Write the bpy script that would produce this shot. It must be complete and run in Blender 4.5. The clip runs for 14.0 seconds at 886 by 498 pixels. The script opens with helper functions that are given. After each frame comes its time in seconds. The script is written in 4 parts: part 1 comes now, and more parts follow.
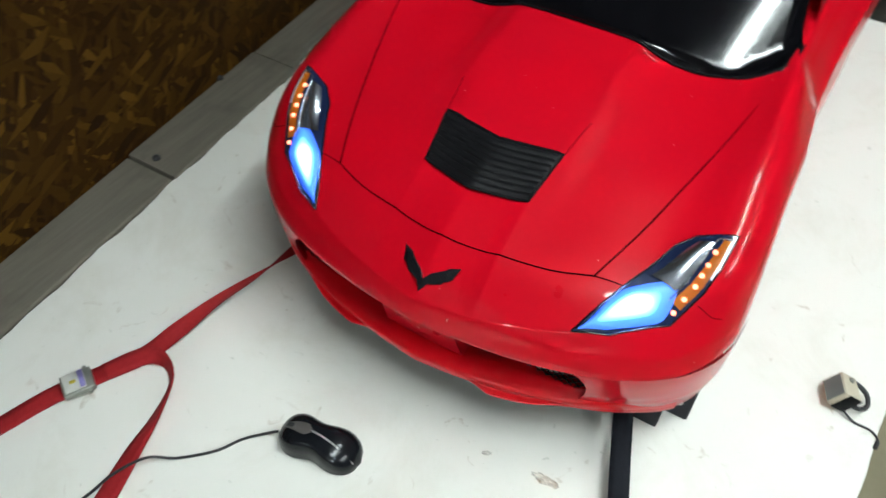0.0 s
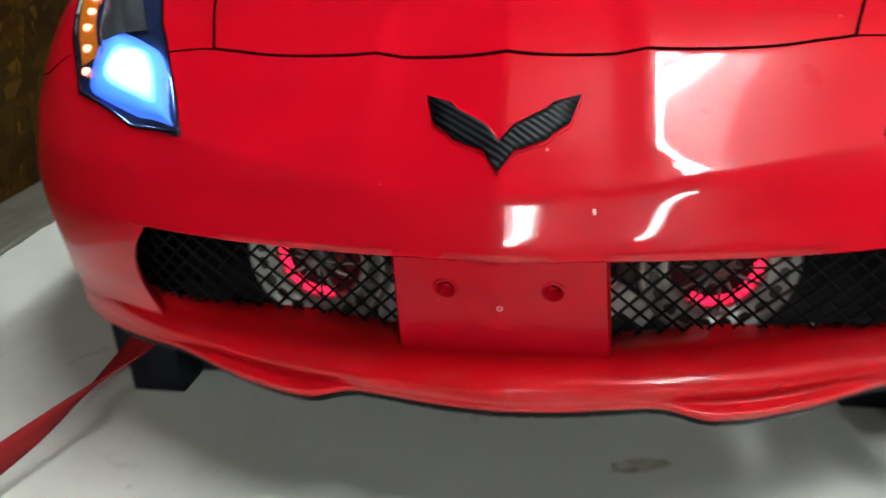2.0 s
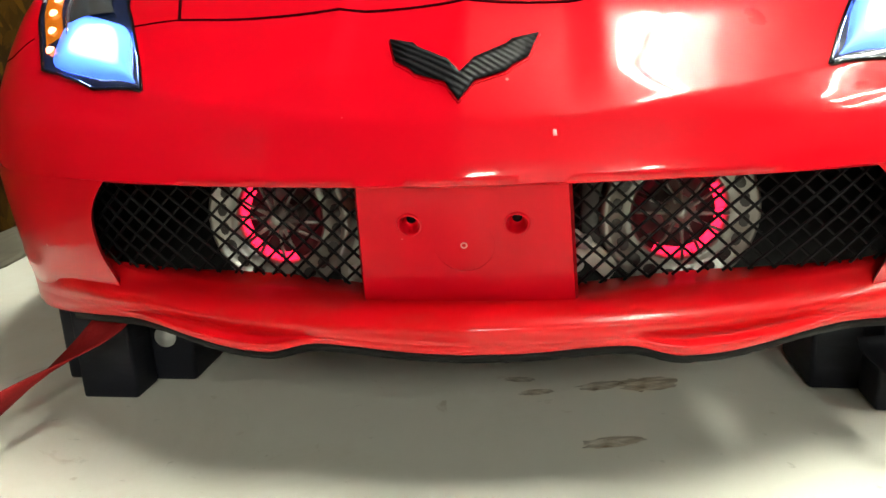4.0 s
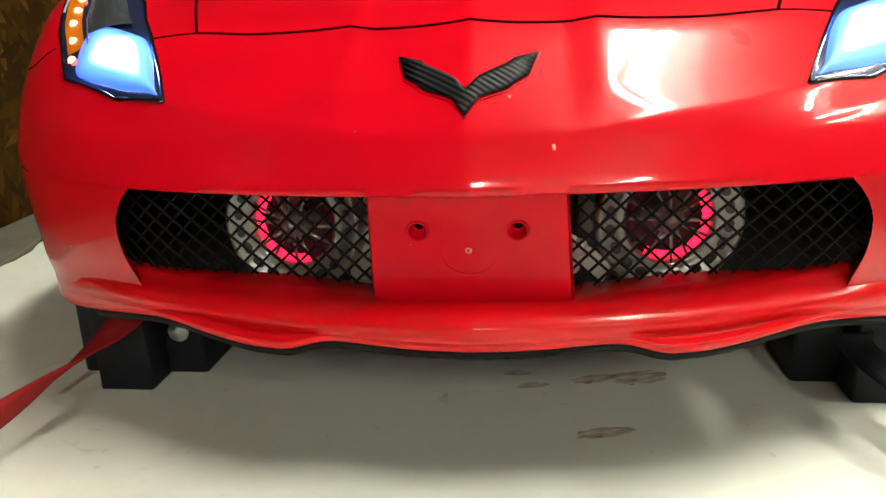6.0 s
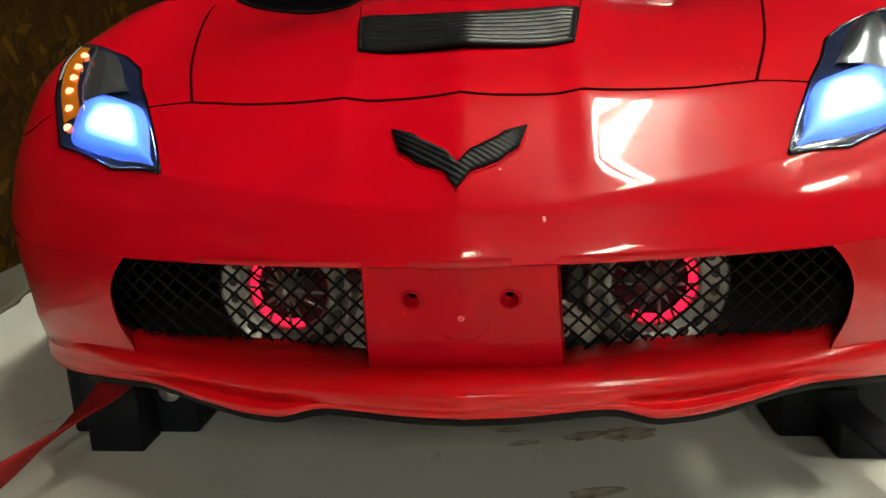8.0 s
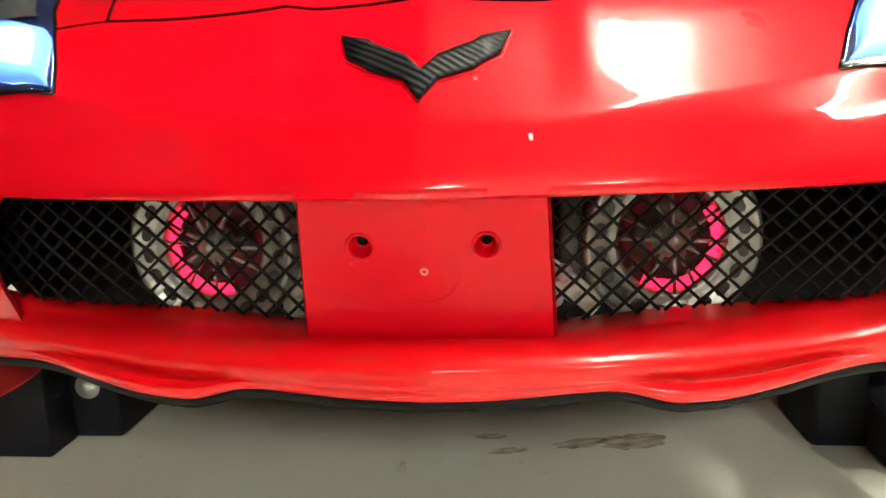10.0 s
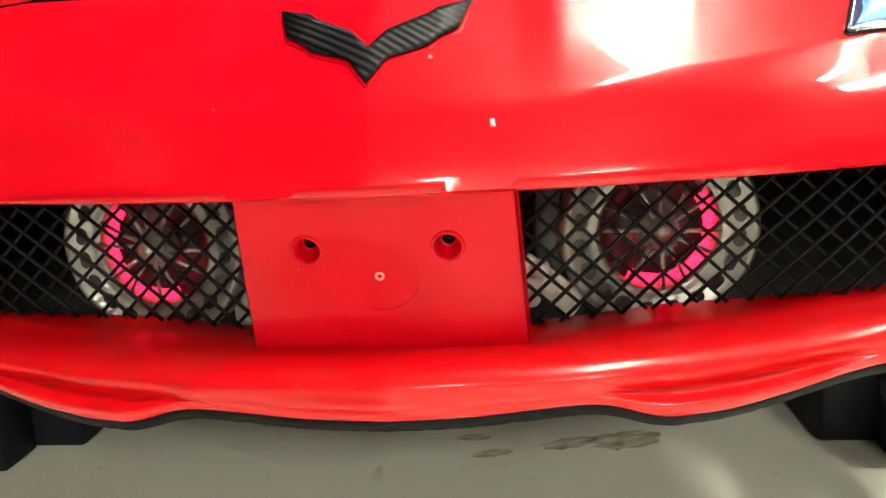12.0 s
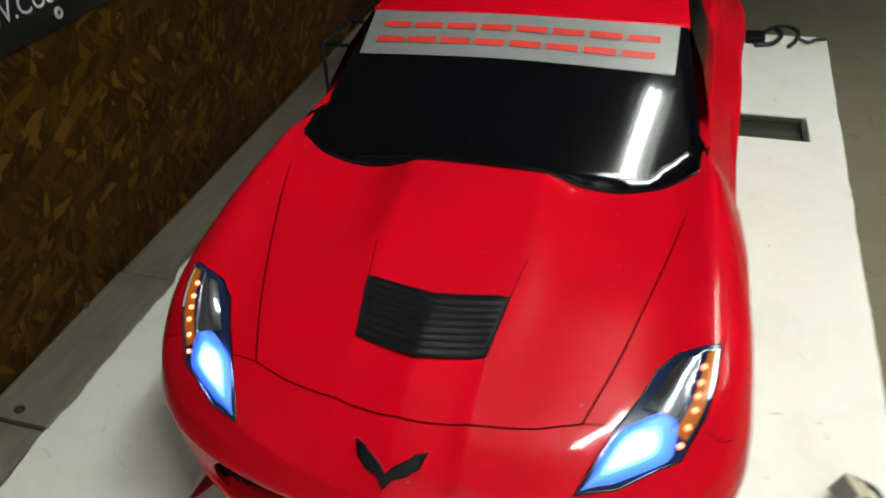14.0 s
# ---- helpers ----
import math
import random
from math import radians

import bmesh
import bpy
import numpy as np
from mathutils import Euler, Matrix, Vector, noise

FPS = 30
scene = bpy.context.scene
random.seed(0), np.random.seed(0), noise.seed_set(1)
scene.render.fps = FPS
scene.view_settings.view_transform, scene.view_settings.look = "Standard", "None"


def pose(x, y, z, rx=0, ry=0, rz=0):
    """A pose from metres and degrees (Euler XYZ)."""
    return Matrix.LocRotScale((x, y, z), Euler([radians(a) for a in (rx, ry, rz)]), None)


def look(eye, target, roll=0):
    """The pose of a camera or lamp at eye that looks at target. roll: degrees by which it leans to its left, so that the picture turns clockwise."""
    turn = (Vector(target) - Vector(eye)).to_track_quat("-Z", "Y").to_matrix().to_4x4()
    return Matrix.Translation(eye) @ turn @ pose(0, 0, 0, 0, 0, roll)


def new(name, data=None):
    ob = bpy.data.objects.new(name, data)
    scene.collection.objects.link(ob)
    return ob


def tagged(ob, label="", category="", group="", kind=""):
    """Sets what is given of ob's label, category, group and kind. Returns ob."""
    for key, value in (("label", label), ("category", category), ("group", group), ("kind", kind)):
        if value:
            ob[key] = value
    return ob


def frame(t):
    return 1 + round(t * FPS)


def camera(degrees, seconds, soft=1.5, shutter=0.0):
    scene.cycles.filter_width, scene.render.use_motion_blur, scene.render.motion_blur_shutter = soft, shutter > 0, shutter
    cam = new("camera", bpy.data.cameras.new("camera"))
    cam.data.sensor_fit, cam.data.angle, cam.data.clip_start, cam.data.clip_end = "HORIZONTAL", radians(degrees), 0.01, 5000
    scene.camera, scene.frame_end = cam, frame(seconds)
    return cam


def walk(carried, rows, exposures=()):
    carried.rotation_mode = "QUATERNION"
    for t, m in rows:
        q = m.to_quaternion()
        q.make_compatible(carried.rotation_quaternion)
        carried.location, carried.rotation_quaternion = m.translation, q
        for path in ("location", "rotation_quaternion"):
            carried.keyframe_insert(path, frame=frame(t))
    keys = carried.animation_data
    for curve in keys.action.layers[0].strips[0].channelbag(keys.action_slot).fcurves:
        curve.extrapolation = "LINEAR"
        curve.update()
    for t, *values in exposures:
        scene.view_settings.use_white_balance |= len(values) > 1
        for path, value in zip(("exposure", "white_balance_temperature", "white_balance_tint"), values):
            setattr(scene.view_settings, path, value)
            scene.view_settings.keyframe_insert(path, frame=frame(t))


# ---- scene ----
cam = camera(59.5, 14.0, soft=1.5, shutter=0.6)
PATH = [
    (0, (0.296, -0.427, 0.851), (-0.394, 0.726, -0.631), 1.0),
    (0.5, (0.268, -0.39, 0.834), (-0.302, 0.786, -0.68), -5.2),
    (1, (0.134, -0.444, 0.726), (-0.093, 0.847, -0.785), -7.1),
    (1.5, (0.095, -0.383, 0.461), (-0.143, 1.199, -0.738), -2.9),
    (2, (0.04, -0.306, 0.306), (-0.311, 1.496, -0.487), -2.9),
    (2.5, (0.044, -0.263, 0.237), (-0.305, 1.626, -0.317), -0.3),
    (3, (0.04, -0.285, 0.226), (-0.227, 1.625, -0.302), -2.9),
    (5.5, (0.044, -0.352, 0.246), (-0.217, 1.549, -0.321), -2.2),
    (6, (0.038, -0.353, 0.247), (-0.208, 1.549, -0.323), -2.4),
    (6.5, (0.034, -0.352, 0.249), (-0.201, 1.547, -0.331), -2.4),
    (7, (0.038, -0.356, 0.265), (-0.167, 1.584, -0.178), -2.7),
    (7.5, (0.035, -0.357, 0.263), (-0.164, 1.579, -0.196), -2.4),
    (8, (0.035, -0.356, 0.265), (-0.171, 1.574, -0.218), -2.5),
    (10.5, (0.042, -0.268, 0.197), (-0.147, 1.687, -0.179), -1.6),
    (11, (0.045, -0.263, 0.197), (-0.14, 1.689, -0.199), -2.0),
    (11.5, (0.05, -0.255, 0.201), (-0.14, 1.694, -0.207), -2.3),
    (12, (0.053, -0.246, 0.207), (-0.149, 1.69, -0.252), -3.2),
    (12.5, (0.065, -0.294, 0.254), (-0.2, 1.604, -0.319), -3.5),
    (13, (0.109, -0.365, 0.414), (-0.195, 1.448, -0.374), -4.4),
    (13.5, (0.143, -0.391, 0.586), (-0.215, 1.32, -0.386), -2.7),
    (13.8, (0.188, -0.407, 0.686), (-0.352, 1.226, -0.334), -4.3),
    (14, (0.207, -0.395, 0.762), (-0.32, 1.177, -0.358), -2.7),
]
EXPOSURES = [(0, -0.4, 6400, 10), (0.5, -0.5, 6400, 10), (1.0, -0.75, 6200, 11), (1.5, -0.6, 6200, 11), (2.0, 0.0, 6500, 10), (2.5, 0.5, 7000, 9), (3.0, 0.8, 7600, 7), (5.5, 0.45, 8000, 6), (6.6, 0.4, 8000, 6), (7.0, -0.1, 8100, 6), (8.0, -0.25, 8100, 6), (10.5, 1.15, 8400, 6), (12.0, 1.15, 8400, 6), (12.5, 0.95, 7800, 7), (13.0, -0.3, 7300, 9), (13.5, -0.45, 7100, 9), (14.0, -0.45, 7000, 10)]
walk(cam, [(t, look(eye, target, roll)) for t, eye, target, roll in PATH], EXPOSURES)
LED_POWER, RED_POWER, TUBE_POWER = 220.0, 2.4, 130.0

# ---------------------------------------------------------------- light
world = bpy.data.worlds.new("world")
scene.world = world
world.use_nodes = True
world.node_tree.nodes["Background"].inputs[0].default_value = (0.75, 0.8, 0.9, 1)
world.node_tree.nodes["Background"].inputs[1].default_value = 0.02


# ---------------------------------------------------------------- materials
def material(name, color, rough=0.5, metal=0.0, coat=0.0, coat_rough=0.03, spec=0.5):
    m = bpy.data.materials.new(name)
    m.use_nodes = True
    b = m.node_tree.nodes["Principled BSDF"]
    b.inputs["Base Color"].default_value = (*color, 1)
    b.inputs["Roughness"].default_value = rough
    b.inputs["Metallic"].default_value = metal
    b.inputs["Coat Weight"].default_value = coat
    b.inputs["Coat Roughness"].default_value = coat_rough
    b.inputs["Specular IOR Level"].default_value = spec
    return m


def nodes_of(m):
    t = m.node_tree
    return t, t.nodes["Principled BSDF"], lambda kind: t.nodes.new(kind)


def coords(m, scale=(1, 1, 1), rot=(0, 0, 0)):
    t, b, add = nodes_of(m)
    c, mp = add("ShaderNodeTexCoord"), add("ShaderNodeMapping")
    mp.inputs["Scale"].default_value = scale
    mp.inputs["Rotation"].default_value = rot
    t.links.new(c.outputs["Object"], mp.inputs["Vector"])
    return mp.outputs["Vector"]


def noise_tex(m, vector, scale, detail=4.0, rough=0.6, distort=0.0):
    t, b, add = nodes_of(m)
    n = add("ShaderNodeTexNoise")
    n.inputs["Scale"].default_value, n.inputs["Detail"].default_value = scale, detail
    n.inputs["Roughness"].default_value, n.inputs["Distortion"].default_value = rough, distort
    t.links.new(vector, n.inputs["Vector"])
    return n.outputs["Fac"]


def ramp(m, fac, stops):
    t, b, add = nodes_of(m)
    r = add("ShaderNodeValToRGB")
    while len(r.color_ramp.elements) < len(stops):
        r.color_ramp.elements.new(0.5)
    for e, (p, c) in zip(r.color_ramp.elements, stops):
        e.position, e.color = p, (*c, 1) if len(c) == 3 else c
    t.links.new(fac, r.inputs["Fac"])
    return r.outputs["Color"]


def mix(m, fac, a, b_, mode="MIX"):
    t, b, add = nodes_of(m)
    n = add("ShaderNodeMix")
    n.data_type, n.blend_type = "RGBA", mode
    for sock, v in ((n.inputs["Factor"], fac), (n.inputs["A"], a), (n.inputs["B"], b_)):
        if isinstance(v, (int, float)):
            sock.default_value = v
        elif isinstance(v, tuple):
            sock.default_value = (*v, 1)
        else:
            t.links.new(v, sock)
    return n.outputs["Result"]


def bump(m, fac, strength, dist):
    t, b, add = nodes_of(m)
    n = add("ShaderNodeBump")
    n.inputs["Strength"].default_value, n.inputs["Distance"].default_value = strength, dist
    t.links.new(fac, n.inputs["Height"])
    t.links.new(n.outputs["Normal"], b.inputs["Normal"])


def wire(m, out, socket):
    t, b, add = nodes_of(m)
    t.links.new(out, b.inputs[socket])


def scaled(m, fac, lo, hi):
    t, b, add = nodes_of(m)
    n = add("ShaderNodeMapRange")
    n.inputs["To Min"].default_value, n.inputs["To Max"].default_value = lo, hi
    t.links.new(fac, n.inputs["Value"])
    return n.outputs["Result"]


def glow(name, color, strength):
    m = bpy.data.materials.new(name)
    m.use_nodes = True
    b = m.node_tree.nodes["Principled BSDF"]
    b.inputs["Base Color"].default_value = (*color, 1)
    b.inputs["Emission Color"].default_value = (*color, 1)
    b.inputs["Emission Strength"].default_value = strength
    return m


# moulded red plastic: glossy, with faint dust, waviness and scuffs
RED = material("red_plastic", (0.62, 0.006, 0.012), 0.3, coat=0.45, coat_rough=0.04, spec=0.12)
v = coords(RED)
red_tone = mix(RED, ramp(RED, noise_tex(RED, v, 9, 5), ((0.35, (0, 0, 0)), (0.75, (1, 1, 1)))), (0.565, 0.002, 0.011), (0.51, 0.003, 0.013))
t_, b_, add_ = nodes_of(RED)
vo = add_("ShaderNodeTexVoronoi")
vo.inputs["Scale"].default_value = 95
t_.links.new(v, vo.inputs["Vector"])
pick = add_("ShaderNodeSeparateColor")
t_.links.new(vo.outputs["Color"], pick.inputs[0])
dot = ramp(RED, vo.outputs["Distance"], ((0.05, (1, 1, 1)), (0.09, (0, 0, 0))))
some = ramp(RED, pick.outputs[0], ((0.92, (0, 0, 0)), (0.94, (0.6, 0.6, 0.6))))
wire(RED, mix(RED, mix(RED, 1.0, dot, some, "MULTIPLY"), red_tone, (0.72, 0.36, 0.30)), "Base Color")
wire(RED, scaled(RED, noise_tex(RED, v, 40, 4, 0.5), 0.26, 0.32), "Roughness")
bump(RED, noise_tex(RED, v, 14, 3), 0.05, 0.003)
RED_DUSTY = material("red_plastic_dusty", (0.58, 0.006, 0.01), 0.35, coat=0.34, coat_rough=0.13, spec=0.12)
v = coords(RED_DUSTY)
wire(RED_DUSTY, mix(RED_DUSTY, ramp(RED_DUSTY, noise_tex(RED_DUSTY, v, 45, 8, 0.75), ((0.5, (0, 0, 0)), (0.85, (0.4, 0.4, 0.4)))), (0.60, 0.004, 0.010), (0.46, 0.06, 0.045)), "Base Color")
bump(RED_DUSTY, noise_tex(RED_DUSTY, v, 160, 4), 0.12, 0.001)
RED_SATIN = material("red_plastic_satin", (0.58, 0.004, 0.009), 0.4, coat=0.12, coat_rough=0.15, spec=0.08)
v = coords(RED_SATIN)
t_, b_, add_ = nodes_of(RED_SATIN)
vo = add_("ShaderNodeTexVoronoi")
vo.inputs["Scale"].default_value = 140
t_.links.new(v, vo.inputs["Vector"])
pick = add_("ShaderNodeSeparateColor")
t_.links.new(vo.outputs["Color"], pick.inputs[0])
dot = ramp(RED_SATIN, vo.outputs["Distance"], ((0.03, (1, 1, 1)), (0.07, (0, 0, 0))))
some = ramp(RED_SATIN, pick.outputs[0], ((0.88, (0, 0, 0)), (0.92, (0.5, 0.5, 0.5))))
satin = mix(RED_SATIN, noise_tex(RED_SATIN, v, 20, 6), (0.58, 0.002, 0.012), (0.50, 0.003, 0.014))
wire(RED_SATIN, mix(RED_SATIN, mix(RED_SATIN, 1.0, dot, some, "MULTIPLY"), satin, (0.72, 0.36, 0.30)), "Base Color")
bump(RED_SATIN, noise_tex(RED_SATIN, v, 300, 3), 0.06, 0.0006)
BLACK_GLOSS = material("black_gloss_plastic", (0.003, 0.003, 0.004), 0.08, coat=0.3, spec=0.3)
v = coords(BLACK_GLOSS)
wire(BLACK_GLOSS, scaled(BLACK_GLOSS, noise_tex(BLACK_GLOSS, v, 14, 5), 0.05, 0.16), "Roughness")
BLACK_MATT = material("black_matt_plastic", (0.012, 0.012, 0.013), 0.55, spec=0.08)
v = coords(BLACK_MATT)
wire(BLACK_MATT, mix(BLACK_MATT, noise_tex(BLACK_MATT, v, 120, 5), (0.003, 0.003, 0.0035), (0.010, 0.010, 0.011)), "Base Color")
SEAM = material("seam_shadow_gap", (0.018, 0.001, 0.0015), 0.9, spec=0.02)
BLACK_PAINT = material("black_painted_wood", (0.012, 0.013, 0.018), 0.55, spec=0.2)
v = coords(BLACK_PAINT, (1, 1, 6))
wire(BLACK_PAINT, mix(BLACK_PAINT, noise_tex(BLACK_PAINT, v, 40, 6), (0.003, 0.0035, 0.007), (0.011, 0.012, 0.02)), "Base Color")
bump(BLACK_PAINT, noise_tex(BLACK_PAINT, v, 90, 5), 0.25, 0.001)
MESH_BLACK = material("black_coated_wire", (0.003, 0.003, 0.004), 0.5, spec=0.12)
CHROME = material("chrome", (0.82, 0.82, 0.82), 0.25, metal=0.55)
v = coords(CHROME)
wire(CHROME, scaled(CHROME, noise_tex(CHROME, v, 80, 4), 0.18, 0.45), "Roughness")
STEEL = material("galvanised_steel", (0.6, 0.6, 0.6), 0.4, metal=0.6)
v = coords(STEEL)
wire(STEEL, mix(STEEL, noise_tex(STEEL, v, 70, 5), (0.60, 0.60, 0.60), (0.82, 0.82, 0.80)), "Base Color")
SMOKED = material("smoked_chrome", (0.62, 0.66, 0.74), 0.2, metal=0.95)
VENT_BLACK = material("black_gloss_louvre", (0.006, 0.006, 0.007), 0.4, spec=0.3)
v = coords(VENT_BLACK)
wire(VENT_BLACK, scaled(VENT_BLACK, noise_tex(VENT_BLACK, v, 50, 5), 0.32, 0.5), "Roughness")
PEWTER = material("dull_pewter_casting", (0.42, 0.41, 0.39), 0.34, metal=0.75)
v = coords(PEWTER)
wire(PEWTER, mix(PEWTER, noise_tex(PEWTER, v, 110, 5), (0.20, 0.195, 0.19), (0.44, 0.43, 0.41)), "Base Color")
wire(PEWTER, scaled(PEWTER, noise_tex(PEWTER, v, 60, 4), 0.22, 0.5), "Roughness")
PALE_METAL = material("pale_coated_metal", (0.66, 0.65, 0.60), 0.45, metal=0.15)
v = coords(PALE_METAL)
wire(PALE_METAL, mix(PALE_METAL, noise_tex(PALE_METAL, v, 45, 5), (0.50, 0.49, 0.44), (0.74, 0.73, 0.68)), "Base Color")
GRUBBY = material("dull_zinc", (0.30, 0.31, 0.27), 0.45, metal=0.5)
MOUSE_BLACK = material("satin_black_shell", (0.008, 0.009, 0.011), 0.2, spec=0.3)
v = coords(MOUSE_BLACK)
wire(MOUSE_BLACK, scaled(MOUSE_BLACK, noise_tex(MOUSE_BLACK, v, 60, 5), 0.10, 0.24), "Roughness")
CARBON = material("carbon_weave_vinyl", (0.02, 0.02, 0.022), 0.42, spec=0.12)
t_, b_, add_ = nodes_of(CARBON)
w_ = add_("ShaderNodeTexWave")
w_.inputs["Scale"].default_value, w_.inputs["Distortion"].default_value = 125, 0.0
w_.bands_direction = "DIAGONAL"
t_.links.new(coords(CARBON, (1.0, 1.0, 1.0)), w_.inputs["Vector"])
wire(CARBON, ramp(CARBON, w_.outputs["Fac"], ((0.25, (0.002, 0.002, 0.003)), (0.75, (0.014, 0.014, 0.017)))), "Base Color")
bump(CARBON, w_.outputs["Fac"], 0.4, 0.0006)

BOARD = material("white_laminate", (0.8, 0.8, 0.78), 0.35)
v = coords(BOARD)
dirt = ramp(BOARD, noise_tex(BOARD, v, 5, 9, 0.72, 0.6), ((0.5, (0, 0, 0)), (0.78, (0.55, 0.55, 0.55))))
specks = ramp(BOARD, noise_tex(BOARD, v, 26, 5, 0.55, 1.2), ((0.665, (0, 0, 0)), (0.74, (0.5, 0.5, 0.5))))
base = mix(BOARD, dirt, (0.84, 0.825, 0.76), (0.66, 0.62, 0.52))
base = mix(BOARD, specks, base, (0.50, 0.43, 0.34))
fine = ramp(BOARD, noise_tex(BOARD, coords(BOARD, (1.0, 1.6, 1)), 70, 4, 0.5, 0.6), ((0.69, (0, 0, 0)), (0.76, (0.35, 0.35, 0.35))))
base = mix(BOARD, fine, base, (0.36, 0.36, 0.29))
wire(BOARD, base, "Base Color")
wire(BOARD, scaled(BOARD, noise_tex(BOARD, v, 12, 6), 0.25, 0.55), "Roughness")
bump(BOARD, noise_tex(BOARD, v, 220, 3), 0.05, 0.0008)

RUST = material("brown_rust_stain", (0.2, 0.1, 0.05), 0.85, spec=0.1)
t_, b_, add_ = nodes_of(RUST)
v = coords(RUST)
wire(RUST, mix(RUST, noise_tex(RUST, v, 60, 6), (0.27, 0.095, 0.010), (0.50, 0.26, 0.055)), "Base Color")
wire(RUST, ramp(RUST, noise_tex(RUST, coords(RUST, (0.35, 1.5, 1)), 60, 6, 0.6, 1.6), ((0.36, (0.04, 0.04, 0.04)), (0.62, (0.62, 0.62, 0.62)))), "Alpha")

CONCRETE = material("grey_concrete", (0.3, 0.28, 0.25), 0.85)
v = coords(CONCRETE)
c1 = mix(CONCRETE, noise_tex(CONCRETE, v, 3.5, 8, 0.65), (0.125, 0.108, 0.062), (0.25, 0.222, 0.145))
c1 = mix(CONCRETE, ramp(CONCRETE, noise_tex(CONCRETE, v, 12, 6, 0.7, 0.8), ((0.56, (0, 0, 0)), (0.72, (0.75, 0.75, 0.75)))), c1, (0.085, 0.074, 0.045))
wire(CONCRETE, c1, "Base Color")
bump(CONCRETE, noise_tex(CONCRETE, v, 90, 8, 0.7), 0.4, 0.004)

TIMBER = material("weathered_grey_timber", (0.3, 0.28, 0.24), 0.8)
v = coords(TIMBER, (14, 1.2, 14))
c1 = mix(TIMBER, noise_tex(TIMBER, v, 6, 8, 0.65), (0.085, 0.075, 0.056), (0.21, 0.185, 0.145))
c1 = mix(TIMBER, ramp(TIMBER, noise_tex(TIMBER, coords(TIMBER), 7, 5, 0.6), ((0.55, (0, 0, 0)), (0.75, (0.8, 0.8, 0.8)))), c1, (0.085, 0.075, 0.055))
wire(TIMBER, c1, "Base Color")
bump(TIMBER, noise_tex(TIMBER, v, 12, 8), 0.5, 0.003)

# pressed wood flakes: cells drawn out in several directions, each with its own tone
OSB = material("pressed_wood_flakes", (0.3, 0.17, 0.06), 0.75, spec=0.12)
t_, b_, add_ = nodes_of(OSB)
layers = []
for k, (rot, sc) in enumerate(((0.35, (1, 92, 26)), (-0.7, (1, 84, 30)), (1.25, (1, 78, 24)))):
    vo = add_("ShaderNodeTexVoronoi")
    vo.inputs["Scale"].default_value = 1.0
    warp = add_("ShaderNodeMapping")
    warp.inputs["Rotation"].default_value, warp.inputs["Location"].default_value = (rot, 0, 0), (k * 3.1, k * 1.7, k * 2.3)
    stretch = add_("ShaderNodeMapping")
    stretch.inputs["Scale"].default_value = (0.0, sc[1], sc[2] * 0.9)
    src = add_("ShaderNodeTexCoord")
    t_.links.new(src.outputs["Object"], warp.inputs["Vector"])
    t_.links.new(warp.outputs["Vector"], stretch.inputs["Vector"])
    t_.links.new(stretch.outputs["Vector"], vo.inputs["Vector"])
    bw = add_("ShaderNodeSeparateColor")
    t_.links.new(vo.outputs["Color"], bw.inputs[0])
    layers.append(bw)
tone = [ramp(OSB, l.outputs[0], ((0.0, (0.028, 0.011, 0.0005)), (0.45, (0.048, 0.020, 0.0010)), (0.85, (0.074, 0.033, 0.0026)), (1.0, (0.14, 0.070, 0.008)))) for l in layers]
pick1 = ramp(OSB, layers[1].outputs[1], ((0.52, (0, 0, 0)), (0.56, (1, 1, 1))))
pick2 = ramp(OSB, layers[2].outputs[1], ((0.58, (0, 0, 0)), (0.62, (1, 1, 1))))
c1 = mix(OSB, pick2, mix(OSB, pick1, tone[0], tone[1]), tone[2])
c1 = mix(OSB, 0.8, c1, mix(OSB, noise_tex(OSB, coords(OSB), 2.5, 5), (0.45, 0.4, 0.35), (1.0, 0.95, 0.85)), "MULTIPLY")
wire(OSB, c1, "Base Color")
bump(OSB, layers[0].outputs[2], 0.35, 0.002)

WALL = material("painted_wall", (0.2, 0.19, 0.18), 0.9)
v = coords(WALL)
wire(WALL, mix(WALL, noise_tex(WALL, v, 3, 6), (0.10, 0.10, 0.095), (0.17, 0.17, 0.16)), "Base Color")
def webbing(name, a, b):
    m = material(name, a, 0.8, spec=0.2)
    t_, b_, add_ = nodes_of(m)
    v = coords(m)
    wire(m, mix(m, noise_tex(m, v, 260, 4), a, b), "Base Color")
    bump(m, noise_tex(m, v, 700, 3), 0.4, 0.0008)
    return m


RED_WEB = webbing("red_webbing", (0.24, 0.008, 0.012), (0.36, 0.018, 0.02))
BLACK_WEB = webbing("black_webbing", (0.004, 0.005, 0.008), (0.011, 0.012, 0.017))
TRAY_GREY = material("worn_dark_grey_tray", (0.05, 0.05, 0.042), 0.6, spec=0.2)
v = coords(TRAY_GREY)
wire(TRAY_GREY, mix(TRAY_GREY, noise_tex(TRAY_GREY, v, 25, 6), (0.032, 0.033, 0.027), (0.062, 0.062, 0.05)), "Base Color")
RUBBER = material("black_rubber", (0.015, 0.015, 0.016), 0.5)
GREY_PLASTIC = material("dark_grey_plastic", (0.09, 0.08, 0.075), 0.35)
BEIGE = material("aged_beige_plastic", (0.5, 0.45, 0.33), 0.5)
v = coords(BEIGE)
wire(BEIGE, mix(BEIGE, noise_tex(BEIGE, v, 60, 5), (0.42, 0.36, 0.25), (0.58, 0.53, 0.42)), "Base Color")
GREY_FACE = material("grey_plate", (0.16, 0.17, 0.16), 0.4)
SILVER = material("silver_vinyl", (0.36, 0.37, 0.36), 0.42, metal=0.25)
v = coords(SILVER)
